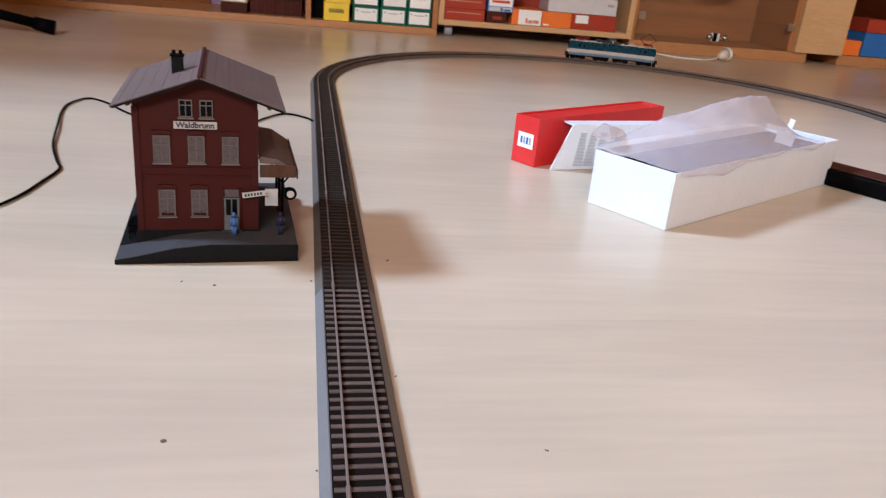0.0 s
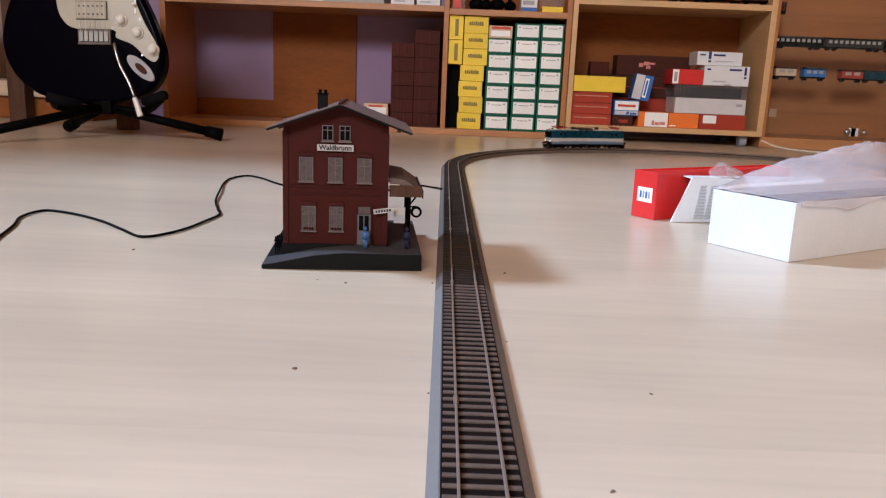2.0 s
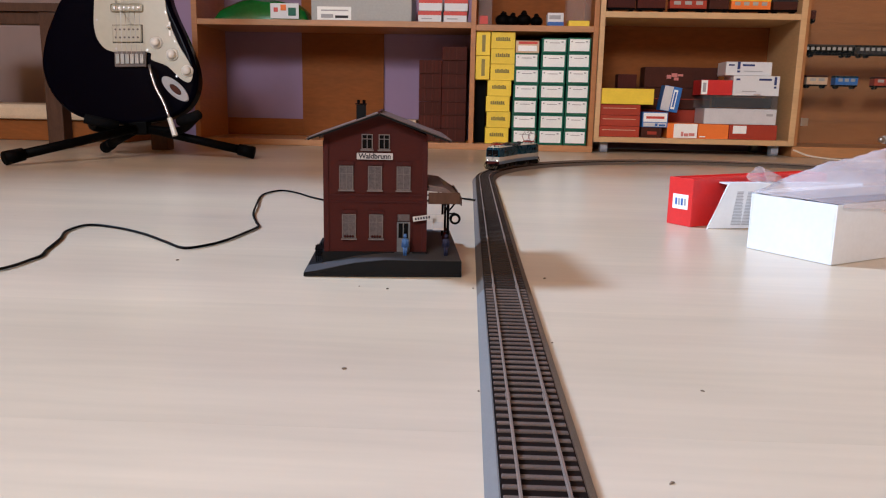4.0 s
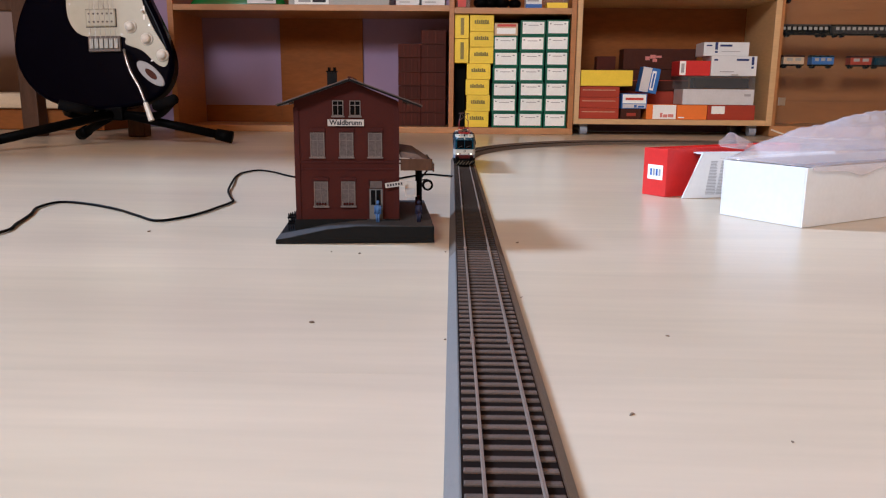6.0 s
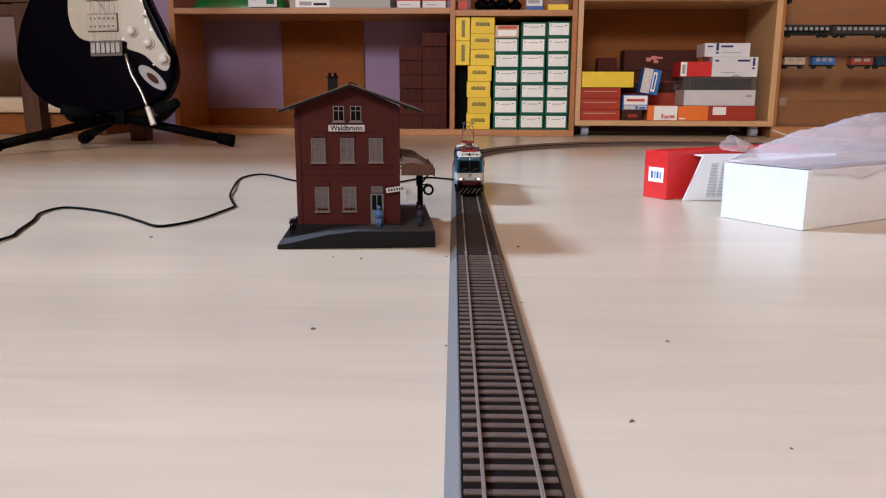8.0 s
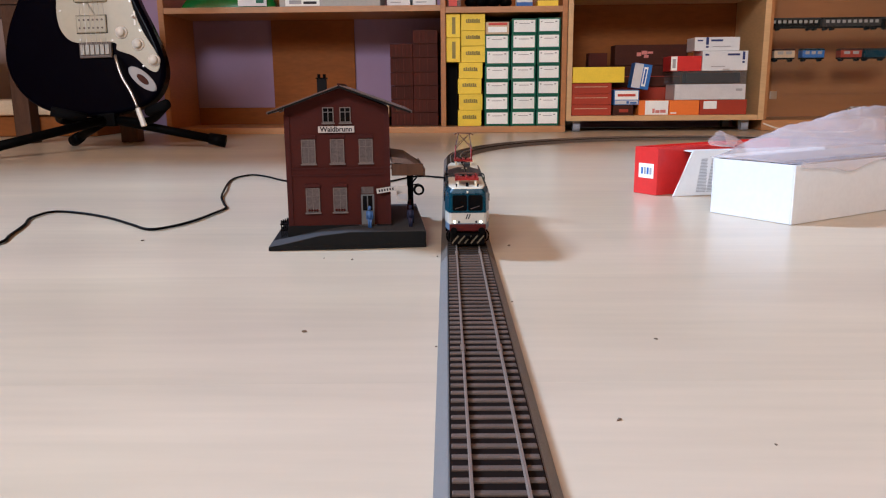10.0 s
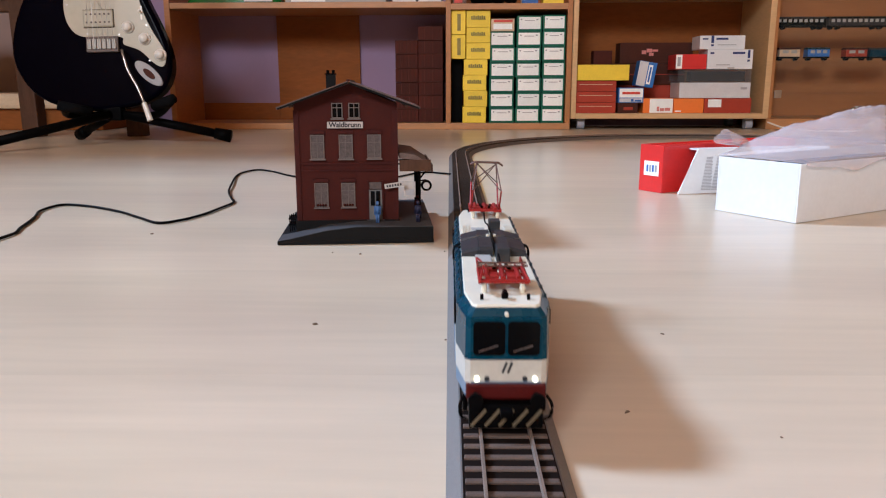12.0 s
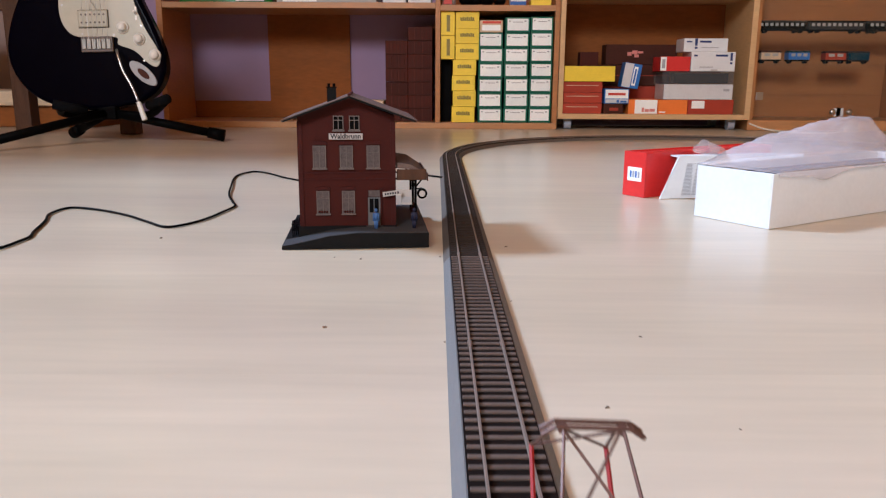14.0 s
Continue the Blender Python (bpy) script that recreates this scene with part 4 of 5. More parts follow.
# ---- glass display cabinet and the shelf beyond ----
def display_cabinet():
    c = thing("display_cabinet", Matrix(), "beech display cabinet with glass doors and glass shelves of model trains", "display cabinet")
    y0, y1 = SHELF_Y + 0.012, WALL_Y - 0.004
    part("plinth", board(B(), 0.907, 1.470, y0, y1, 0.0005, 0.030), M_WOODX, c)
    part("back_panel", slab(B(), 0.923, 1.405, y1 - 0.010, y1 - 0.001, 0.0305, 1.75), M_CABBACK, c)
    part("side_panel", board(B(), 0.907, 0.922, y0 + 0.006, y1, 0.0305, 1.75), M_WOOD, c)
    part("side_panel", board(B(), 1.406, 1.420, y0 + 0.006, y1, 0.0305, 1.75), M_WOOD, c)
    part("door_post", board(B(), 1.4205, 1.575, y0 - 0.012, y1, 0.0305, 1.75), M_PALE, c, "broad pale wooden post")
    part("top_board", board(B(), 0.907, 1.575, y0, y1, 1.7505, 1.77), M_WOODX, c)
    for z in (0.103, 0.1925, 0.279, 0.372, 0.46):
        part("glass_shelf", slab(B(), 0.9235, 1.4045, y0 + 0.03, y1 - 0.012, z - 0.005, z), M_PANE, c)
    for x0, x1, hx in ((0.925, 1.1655, 1.142), (1.1675, 1.404, 1.190)):
        d = part("glass_door", slab(B(), x0, x1, y0 - 0.003, y0 + 0.001, 0.033, 1.74, 0.0004), M_PANE, c, "frameless glass door")
        k = B()
        ball(k, (hx, y0 - 0.016, 0.055), 0.0085, 1.1, 0.7, 1.0, 12)
        rod(k, (hx, y0 - 0.012, 0.055), (hx, y0 - 0.0033, 0.055), 0.004)
        part("door_knob", k, M_CHROME, d, "round chrome knob", True)
        part("catch_plate", slab(B(), hx - 0.012 + (0.02 if hx < 1.16 else -0.02), hx + 0.008 + (0.02 if hx < 1.16 else -0.02), y0 - 0.005, y0 - 0.0033, 0.043, 0.066), M_SILVER, d)
        hz = 0.932 if x0 < 1 else 1.395
        part("hinge", slab(B(), hz - 0.010, hz + 0.010, y0 - 0.006, y0 - 0.0033, 0.088, 0.110, 0.001), M_CHROME, d, "small chrome hinge plate")
    return c


display_cabinet()


def far_shelf():
    s = thing("far_shelf", Matrix(), "orange-brown open shelf with coloured boxes beyond the display cabinet", "shelf")
    y0, y1 = SHELF_Y + 0.02, WALL_Y - 0.005
    part("bottom_board", board(B(), 1.578, 2.30, y0, y1, 0.0005, 0.030), M_WOODX, s)
    part("back_panel", slab(B(), 1.578, 2.30, y1 - 0.01, y1, 0.0305, 0.80), M_BACK, s)
    part("side_panel", board(B(), 2.285, 2.30, y0, y1 - 0.011, 0.0305, 0.80), M_WOOD, s)
    part("shelf_board", board(B(), 1.578, 2.284, y0, y1 - 0.011, 0.205, 0.222), M_WOODX, s)
    part("top_board", board(B(), 1.578, 2.30, y0, y1, 0.8005, 0.818), M_WOODX, s)
    return s


far_shelf()
for _x0, _x1, _z1, _m, _l in ((1.60, 1.66, 0.075, M_ORANGE, "orange box at the bottom of the far shelf"), (1.665, 1.76, 0.10, M_BLUEC, "blue box beside an orange one"),
                              (1.77, 1.88, 0.085, M_RUST, "rust red box on the far shelf"), (1.89, 2.02, 0.12, M_BLUEC, "tall blue box on the far shelf")):
    carton("shelf_box", _x0, _x1, 0.0308, _z1, 0.12, _m, _l, y=SHELF_Y + 0.04, group="boxes on the far shelf")
for _x0, _x1, _z1, _m, _l in ((1.60, 1.74, 0.262, M_BLUEC, "flat blue box on the upper board"), (1.60, 1.74, 0.140, M_RUST, "rust red box laid on others"), (1.75, 1.9, 0.30, M_RUST, "rust red box on the upper board")):
    _z0 = 0.2225 if _z1 > 0.2 else 0.1005
    carton("shelf_box", _x0 + (0.068 if _z1 < 0.2 else 0), _x1, _z0, _z1, 0.12, _m, _l, y=SHELF_Y + 0.045, group="boxes on the far shelf")


# ---- model trains on the shelves ----
def wagon(name, x0, x1, y, z, h, body, roof, label, windows=0, category="model wagon", group="model trains on the shelves"):
    w = x1 - x0
    b = thing(name, pose((x0 + x1) / 2, y, z), label, category, group)
    part("underframe", slab(B(), -w / 2, w / 2, -0.012, 0.012, h * 0.18, h * 0.30), M_BLACKP, b)
    part("body", slab(B(), -w / 2 + 0.001, w / 2 - 0.001, -0.015, 0.015, h * 0.30 + 0.0001, h * 0.84, 0.0008), body, b)
    rf = B()
    m = Matrix(((0, 0, 1, -w / 2), (1, 0, 0, 0), (0, 1, 0, 0), (0, 0, 0, 1)))
    prism(rf, [(0.0155 * math.cos(a), h * 0.84 + 0.0002 + h * 0.16 * math.sin(a)) for a in (math.pi * k / 8 for k in range(9))], 0, w, m=m)
    part("roof", rf, roof, b)
    n = 4 if w > 0.1 else 2
    for i in range(n):
        x = (-0.36 + 0.72 * i / (n - 1)) * w if n == 2 else (-0.42, -0.30, 0.30, 0.42)[i] * w
        part("wheel_set", rod(B(), (x, -0.0085, h * 0.14), (x, 0.0085, h * 0.14), h * 0.138, seg=14), M_BLACKP, b)
    for i in range(windows):
        x = (i + 0.5) / windows * (w - 0.012) - w / 2 + 0.006
        part("window", slab(B(), x - w / windows * 0.27, x + w / windows * 0.27, -0.0158, -0.0151, h * 0.55, h * 0.78), M_LGREY, b)
    return b


_ty = SHELF_Y + 0.085
wagon("dark_coach", 0.930, 1.075, _ty, 0.2792, 0.036, M_BLACKP, M_HOOD, "long dark passenger coach model on a glass shelf", 9, "model coach")
wagon("dark_coach", 1.080, 1.245, _ty, 0.2792, 0.036, M_HOOD, M_BLACKP, "long dark grey coach model on a glass shelf", 10, "model coach")
wagon("dark_coach", 1.250, 1.395, _ty, 0.2792, 0.036, M_BLACKP, M_HOOD, "long dark passenger coach model on a glass shelf", 9, "model coach")
wagon("brown_wagon", 0.926, 0.946, _ty, 0.1927, 0.036, M_MAROON, M_BROWNC, "short dark brown model wagon on a glass shelf")
wagon("beige_wagon", 0.950, 1.010, _ty, 0.1927, 0.037, M_BEIGE, M_BROWNC, "beige model goods wagon with brown roof", 2)
wagon("blue_wagon", 1.030, 1.094, _ty, 0.1927, 0.037, M_BLUEC, M_TEAL, "bright blue model goods wagon", 3)
wagon("rust_wagon", 1.138, 1.200, _ty, 0.1927, 0.036, M_RUST, M_BROWNC, "rust brown model goods wagon", 2)
wagon("green_wagon", 1.206, 1.268, _ty, 0.1927, 0.036, M_TEAL, M_HOOD, "dark green model goods wagon")
wagon("brown_wagon", 0.926, 0.958, _ty, 0.3722, 0.036, M_MAROON, M_MAROON, "plain brown model wagon on the upper glass shelf")
for _x0, _x1, _b, _r, _n, _l in ((0.368, 0.446, M_MAROON, M_BROWNC, 0, "maroon model goods wagon on the cabinet shelf"), (0.450, 0.528, M_MAROON, M_MAROON, 0, "plain maroon model goods wagon"),
                                 (0.538, 0.640, M_RUST, M_MAROON, 3, "rust red model railcar with pale windows"), (0.645, 0.700, M_BROWNC, M_BROWNC, 0, "small dark brown model wagon"),
                                 (0.704, 0.812, M_ORANGE, M_YELLOW, 4, "yellow and orange model track vehicle"), (0.818, 0.884, M_BROWNC, M_HOOD, 0, "dark model wagon at the shelf's end")):
    wagon("shelf_wagon", _x0, _x1, SHELF_Y + 0.03, 0.3882, 0.040, _b, _r, _l, _n)


_ld = thing("crane_cabin", pose(0.752, SHELF_Y + 0.03, 0.4283), "dark blue and white load on the yellow track vehicle", "model load")
part("cabin", slab(B(), -0.034, 0.040, -0.012, 0.012, 0.0, 0.024, 0.001), M_NAVY, _ld)
part("mark", slab(B(), -0.026, -0.016, -0.0128, -0.0121, 0.008, 0.018), M_LABEL, _ld)
part("mark", slab(B(), -0.002, 0.008, -0.0128, -0.0121, 0.006, 0.018), M_LABEL, _ld)


# ---- things on the bookcase's upper board ----
def green_bag():
    b = thing("green_bag", pose(-0.612, SHELF_Y + 0.05, 0.3545), "shiny green packet with white and orange pattern", "bag")
    bm = B()
    bmesh.ops.create_grid(bm, x_segments=24, y_segments=10, size=0.5)
    for v in bm.verts:
        u, w = v.co.x * 2, v.co.y * 2
        edge = max(0, (1 - u * u)) ** 0.4 * max(0, (1 - w * w)) ** 0.4
        v.co = Vector((u * 0.135, w * 0.055 + 0.03, 0.002 + edge * 0.062 + 0.006 * noise.noise((u * 3, w * 3, 0.5)) * edge))
    r = bmesh.ops.extrude_face_region(bm, geom=bm.faces[:])
    for v in r["geom"]:
        if isinstance(v, bmesh.types.BMVert):
            v.co.z = 0.0006
    bmesh.ops.recalc_face_normals(bm, faces=bm.faces)
    part("packet", bm, M_BAGGREEN, b, smooth=True)
    for x0, x1, z0, z1, m in ((0.030, 0.112, 0.004, 0.046, M_WHITE), (0.040, 0.052, 0.022, 0.034, M_REDINK), (0.060, 0.076, 0.026, 0.042, M_ORANGE), (0.082, 0.104, 0.012, 0.034, M_GREEN)):
        o = 0.0 if m is M_WHITE else 0.002
        part("printed_patch", slab(B(), x0, x1, -0.030 - o, -0.0285 - o, z0, z1, 0.0004), m, b)
    return b


green_bag()
carton("grey_box", -0.462, -0.176, 0.3545, 0.44, 0.14, M_LGREY, "large pale grey box with a white label sheet", labels=((0.06, 0.40, 0.02, 0.44, M_LABEL), (0.10, 0.22, 0.08, 0.2, M_PRINT), (0.24, 0.37, 0.08, 0.16, M_INK), (0.10, 0.37, 0.30, 0.34, M_PRINT)))
for _x in (-0.158, -0.086):
    carton("red_white_box", _x, _x + 0.066, 0.3545, 0.384, 0.11, M_WHITE, "white card box with red band, lower one of a pair", labels=((0, 1, 0.62, 0.98, M_REDINK), (0.15, 0.6, 0.25, 0.34, M_PRINT)), group="red and white boxes")
    carton("red_white_box", _x + 0.002, _x + 0.068, 0.3842, 0.418, 0.11, M_WHITE, "white card box with red band, laid on another", labels=((0, 1, 0.62, 0.98, M_REDINK),), group="red and white boxes")
carton("clear_tube_box", 0.012, 0.050, 0.3485, 0.43, 0.06, M_CLEAR, "clear plastic box with a red mark", labels=((0.1, 0.7, 0.03, 0.3, M_REDINK),))
for _i, (_x, _r) in enumerate(((0.082, 0.021), (0.108, 0.019), (0.140, 0.022), (0.176, 0.018))):
    _bm = B()
    ball(_bm, (0, 0, _r * 0.8), _r, 1.1, 1, 0.8, 12)
    rod(_bm, (0, 0, _r * 1.45), (0.004, 0, _r * 1.9), _r * 0.45, _r * 0.3)
    _o = tagged(new("black_pouch", mesh_of("black_pouch", _bm, M_BLACKP, True)), "small black bundle lying on the upper board", "pouch", "black bundles")
    _o.matrix_world = pose(_x, SHELF_Y + 0.045, 0.3482, 0, 0, 37 * _i)
carton("violet_white_box", 0.205, 0.250, 0.3485, 0.384, 0.06, M_WHITE, "small white box with violet base", labels=((0, 1, 0.02, 0.3, M_BLUEINK), (0.1, 0.8, 0.5, 0.8, M_PRINT)))
carton("clear_tub", 0.258, 0.325, 0.364, 0.43, 0.07, M_CLEAR, "clear plastic tub standing on a yellow packet")
carton("yellow_packet", 0.264, 0.322, 0.3485, 0.3638, 0.07, M_YELLOW, "thin yellow packet on the upper board")


# ---- guitar on its stand ----
def guitar_outline(pts):
    """Smooth closed outline."""
    n = len(pts)
    out = []
    for i in range(n):
        a, b, c, d = (Vector(pts[(i + k - 1) % n]) for k in range(4))
        for k in range(4):
            t = k / 4
            out.append(0.5 * (2 * b + (c - a) * t + (2 * a - 5 * b + 4 * c - d) * t * t + (3 * b - a - 3 * c + d) * t ** 3))
    return [(v.x, v.y) for v in out]


G_STAND = Matrix(((1, 0, 0, 0), (0, 0, -1, 0), (0, 1, 0, 0), (0, 0, 0, 1)))


def guitar():
    g = thing("electric_guitar", pose(-0.7560, 1.672, 0.0725, -7, -1.5, 3), "black electric guitar with ivory pickguard, resting on a stand", "guitar")
    cm = 0.01
    body = [(x * cm, z * cm) for x, z in ((0.2, 0), (5.8, 0.4), (11.3, 1.6), (15.0, 4.1), (16.9, 8.1), (16.7, 12.6), (14.7, 18.4), (12.1, 24.4), (11.0, 28.7), (11.6, 32.9), (12.5, 36.5),
                                          (11.3, 38.7), (8.8, 37.5), (6.6, 34.7), (4.5, 33.5), (-4.7, 33.5), (-6.1, 35.3), (-9.0, 39.0), (-12.3, 42.0), (-14.5, 41.6), (-14.7, 38.4), (-12.7, 32.9),
                                          (-12.0, 28.7), (-13.7, 25.0), (-16.2, 19.0), (-17.2, 12.6), (-15.4, 6.9), (-11.3, 2.7), (-5.5, 0.6))]
    bm = prism(B(), guitar_outline(body), -0.044, 0.0, m=G_STAND)
    rim = [e for e in bm.edges if abs(e.verts[0].co.y - e.verts[1].co.y) < 1e-6]
    bmesh.ops.bevel(bm, geom=rim, offset=0.010, segments=4, profile=0.5, affect="EDGES")
    ob = part("body", bm, M_BLACKGLOSS, g, "glossy black body", True)
    md = ob.modifiers.new("edges", "WEIGHTED_NORMAL")
    md.keep_sharp = True
    guard = [(x * cm, z * cm) for x, z in ((-4.3, 33.0), (-4.9, 26), (-5.1, 21), (-4.0, 17.6), (-1.2, 15.7), (6.6, 15.5), (7.2, 13.9), (10.6, 12.5), (13.5, 9.7), (15.3, 9.0), (16.1, 10.6), (15.5, 13.0),
                                           (13.3, 17.0), (11.5, 21.5), (10.6, 25.7), (10.0, 30.5), (6.6, 34.0), (4.2, 32.8), (-4.2, 32.8))]
    pg = part("pickguard", prism(B(), guitar_outline(guard), 0.0004, 0.0026, m=G_STAND), M_IVORY, g, "ivory pickguard")
    for x, z in ((-4.4, 22.5), (-4.2, 29), (-0.4, 16.3), (6.4, 16.0), (12.6, 10.3), (14.9, 11.5), (12.4, 17.8), (10.6, 24)):
        part("screw", rod(B(), (x * cm, -0.0034, z * cm), (x * cm, -0.0027, z * cm), 0.0022, seg=8), M_CHROME, pg)
    part("pickup_surround", slab(B(), -0.0110, 0.0550, -0.0034, -0.00265, 0.1750, 0.2140, 0.0002), M_INK, g, "black pickup surround")
    hb = part("humbucker", slab(B(), -0.010, 0.054, -0.0075, -0.0028, 0.176, 0.213, 0.003), M_IVORY, g, "ivory humbucker pickup")
    for i in range(6):
        for z in (0.186, 0.203):
            part("pole_piece", rod(B(), (-0.002 + i * 0.0096, -0.0084, z), (-0.002 + i * 0.0096, -0.0076, z), 0.0022, seg=8), M_FRAME, hb)
    sc = part("single_coil", slab(B(), -0.012, 0.058, -0.0070, -0.0028, 0.241, 0.258, 0.005), M_IVORY, g, "ivory single coil pickup")
    for i in range(6):
        part("pole_piece", rod(B(), (-0.003 + i * 0.0104, -0.0080, 0.2495), (-0.003 + i * 0.0104, -0.0071, 0.2495), 0.0024, seg=8), M_CHROME, sc)
    for x, z in ((0.084, 0.175), (0.118, 0.149), (0.150, 0.114)):
        k = rod(rod(B(), (x, -0.0028, z), (x, -0.0065, z), 0.0135, 0.0125, 18), (x, -0.0066, z), (x, -0.0175, z), 0.0098, 0.0085, 18)
        part("control_knob", k, M_KNOB, g, "white control knob", True)
    part("selector_switch", rod(slab(B(), 0.112, 0.116, -0.0034, -0.0028, 0.190, 0.219), (0.114, -0.0035, 0.204), (0.113, -0.0130, 0.208), 0.0028), M_KNOB, g)
    br = part("bridge", slab(B(), -0.006, 0.062, -0.0090, -0.0006, 0.123, 0.156, 0.0012), M_FRAME, g, "chrome tremolo bridge")
    for i in range(6):
        part("saddle", slab(B(), -0.002 + i * 0.0105, 0.0062 + i * 0.0105, -0.0130, -0.0092, 0.129, 0.150, 0.001), M_LGREY, br)
    arm = tube(B(), spline(((0.070, -0.010, 0.126), (0.077, -0.026, 0.116), (0.088, -0.030, 0.079), (0.106, -0.032, 0.044), (0.118, -0.033, 0.012)), 6), 0.0028)
    ta = part("tremolo_arm", arm, M_CHROME, g, "chrome tremolo arm", True)
    part("arm_tip", rod(B(), (0.1185, -0.033, 0.010), (0.130, -0.0335, -0.028), 0.0052, 0.0062, 12), M_KNOB, ta, "white plastic tip")
    jp = B()
    m = pose(0.121, -0.0006, 0.076, 0, 0, 0) @ Matrix.Rotation(radians(43), 4, "Y")
    bmesh.ops.create_cone(jp, cap_ends=True, segments=28, radius1=0.038, radius2=0.036, depth=0.003, matrix=m @ Matrix.Diagonal((1, 1, 0.40, 1)) @ Matrix.Rotation(radians(90), 4, "X"))
    jack = part("jack_plate", jp, M_PRINT, g, "chrome boat-shaped jack plate")
    js = B()
    bmesh.ops.create_cone(js, cap_ends=True, segments=20, radius1=0.016, radius2=0.015, depth=0.002, matrix=m @ Matrix.Translation((0.002, -0.003, 0)) @ Matrix.Diagonal((1, 1, 0.42, 1)) @ Matrix.Rotation(radians(90), 4, "X"))
    part("jack_socket", js, M_BROWNC, jack)
    part("neck", slab(B(), -0.004, 0.044, -0.012, 0.010, 0.318, 0.90, 0.004), M_PALE, g, "pale wooden neck")
    st = B()
    for i in range(6):
        rod(st, (0.0025 + i * 0.0105, -0.0142, 0.145), (0.004 + i * 0.0065, -0.0150, 0.895), 0.0004, seg=5)
    part("strings", st, M_CHROME, g, "steel strings")
    part("headstock", slab(B(), -0.020, 0.054, -0.006, 0.008, 0.9005, 1.06, 0.006), M_PALE, g)
    return g


guitar()


def guitar_stand():
    s = thing("guitar_stand", Matrix(), "black folding tripod guitar stand with rubber feet", "guitar stand")
    hub = Vector((-0.722, 1.690, 0.066))
    part("hub", slab(B(), hub.x - 0.020, hub.x + 0.020, hub.y - 0.014, hub.y + 0.014, 0.050, 0.080, 0.004), M_BLACKP, s)
    for f, w in (((-0.488, 1.715, 0.0165), 1), ((-0.855, 1.430, 0.0165), 1), ((-0.850, 1.790, 0.0165), 1)):
        f = Vector(f)
        d = (f - hub).normalized()
        leg = part("leg", rod(B(), hub + d * 0.015, f - d * 0.02, 0.0095, seg=12), M_BLACKP, s, "black tubular leg", True)
        part("rubber_foot", rod(B(), f - d * 0.022, f + d * 0.014, 0.0125, 0.0140, 12), M_BLACKP, leg, "black rubber foot", True)
    part("upright", rod(B(), (hub.x, hub.y + 0.025, 0.06), (hub.x, hub.y + 0.085, 0.62), 0.0085, seg=12), M_BLACKP, s, "", True)
    for k, tip in ((-1, (-0.805, 1.640, 0.079)), (1, (-0.572, 1.630, 0.092))):
        a = tube(B(), spline((hub, (hub.x + k * 0.055, 1.695, 0.060), (hub.x + k * 0.100, 1.680, 0.064), tip), 5), 0.0085)
        y = part("yoke_arm", a, M_BLACKP, s, "", True)
        t = Vector(tip)
        part("foam_sleeve", rod(B(), t - Vector((k * 0.045, -0.025, 0.010)), t + Vector((k * 0.010, -0.012, 0.006)), 0.0105, seg=12), M_FOAM, y, "black foam sleeve", True)
    return s


guitar_stand()


def bench():
    b = thing("wooden_chair", Matrix(), "dark brown wooden chair standing behind the guitar", "chair")
    for x, y in ((-1.030, 1.905), (-0.778, 1.930), (-1.172, 2.150), (-0.875, 2.150)):
        part("leg", slab(B(), x - 0.021, x + 0.021, y - 0.021, y + 0.021, 0.0005, 0.330, 0.003), M_DKWOOD, b)
    part("seat_rail", slab(B(), -1.50, -1.052, 1.890, 1.918, 0.300, 0.330, 0.003), M_DKWOOD, b)
    part("seat_rail", slab(B(), -1.0085, -0.7995, 1.895, 1.920, 0.300, 0.330, 0.003), M_DKWOOD, b)
    part("seat", prism(B(), ((-1.50, 1.880), (-0.757, 1.880), (-0.850, 2.172), (-1.50, 2.172)), 0.3305, 0.350), M_DKWOOD, b)
    for x, y in ((-1.48, 1.905), (-1.48, 2.150)):
        part("leg", slab(B(), x - 0.021, x + 0.021, y - 0.021, y + 0.021, 0.0005, 0.299, 0.003), M_DKWOOD, b)
    return b


bench()
_mat = thing("folded_mattress", pose(-1.35, 2.30, 0), "cream folded mattress on a low wooden base", "mattress")
part("base", slab(B(), -0.42, 0.36, -0.12, 0.15, 0.0005, 0.060, 0.004), M_BACK, _mat)
part("cushion", slab(B(), -0.42, 0.37, -0.14, 0.15, 0.0605, 0.105, 0.012), M_BEIGE, _mat)

# white cable and plug by the cabinet
cable("white_cable", ((0.898, 2.205, 0.022), (0.935, 2.180, 0.008), (0.990, 2.140, 0.0026), (1.050, 2.110, 0.0026), (1.100, 2.110, 0.004), (1.130, 2.125, 0.012)), 0.0024, M_CABLEW, "white mains cable lying before the cabinet")
_pl = thing("mains_plug", pose(1.150, 2.133, 0.0, 0, 0, 25), "cream white mains plug lying on the floor", "plug")
part("plug_body", rod(rod(B(), (-0.022, 0, 0.012), (0.004, 0, 0.019), 0.007, 0.017, 14), (0.0041, 0, 0.0195), (0.016, 0, 0.0195), 0.0185, seg=14), M_CABLEW, _pl, "", True)
for _k in (-1, 1):
    part("prong", rod(B(), (0.0162, _k * 0.009, 0.0195), (0.034, _k * 0.009, 0.0195), 0.0022), M_CHROME, _pl)

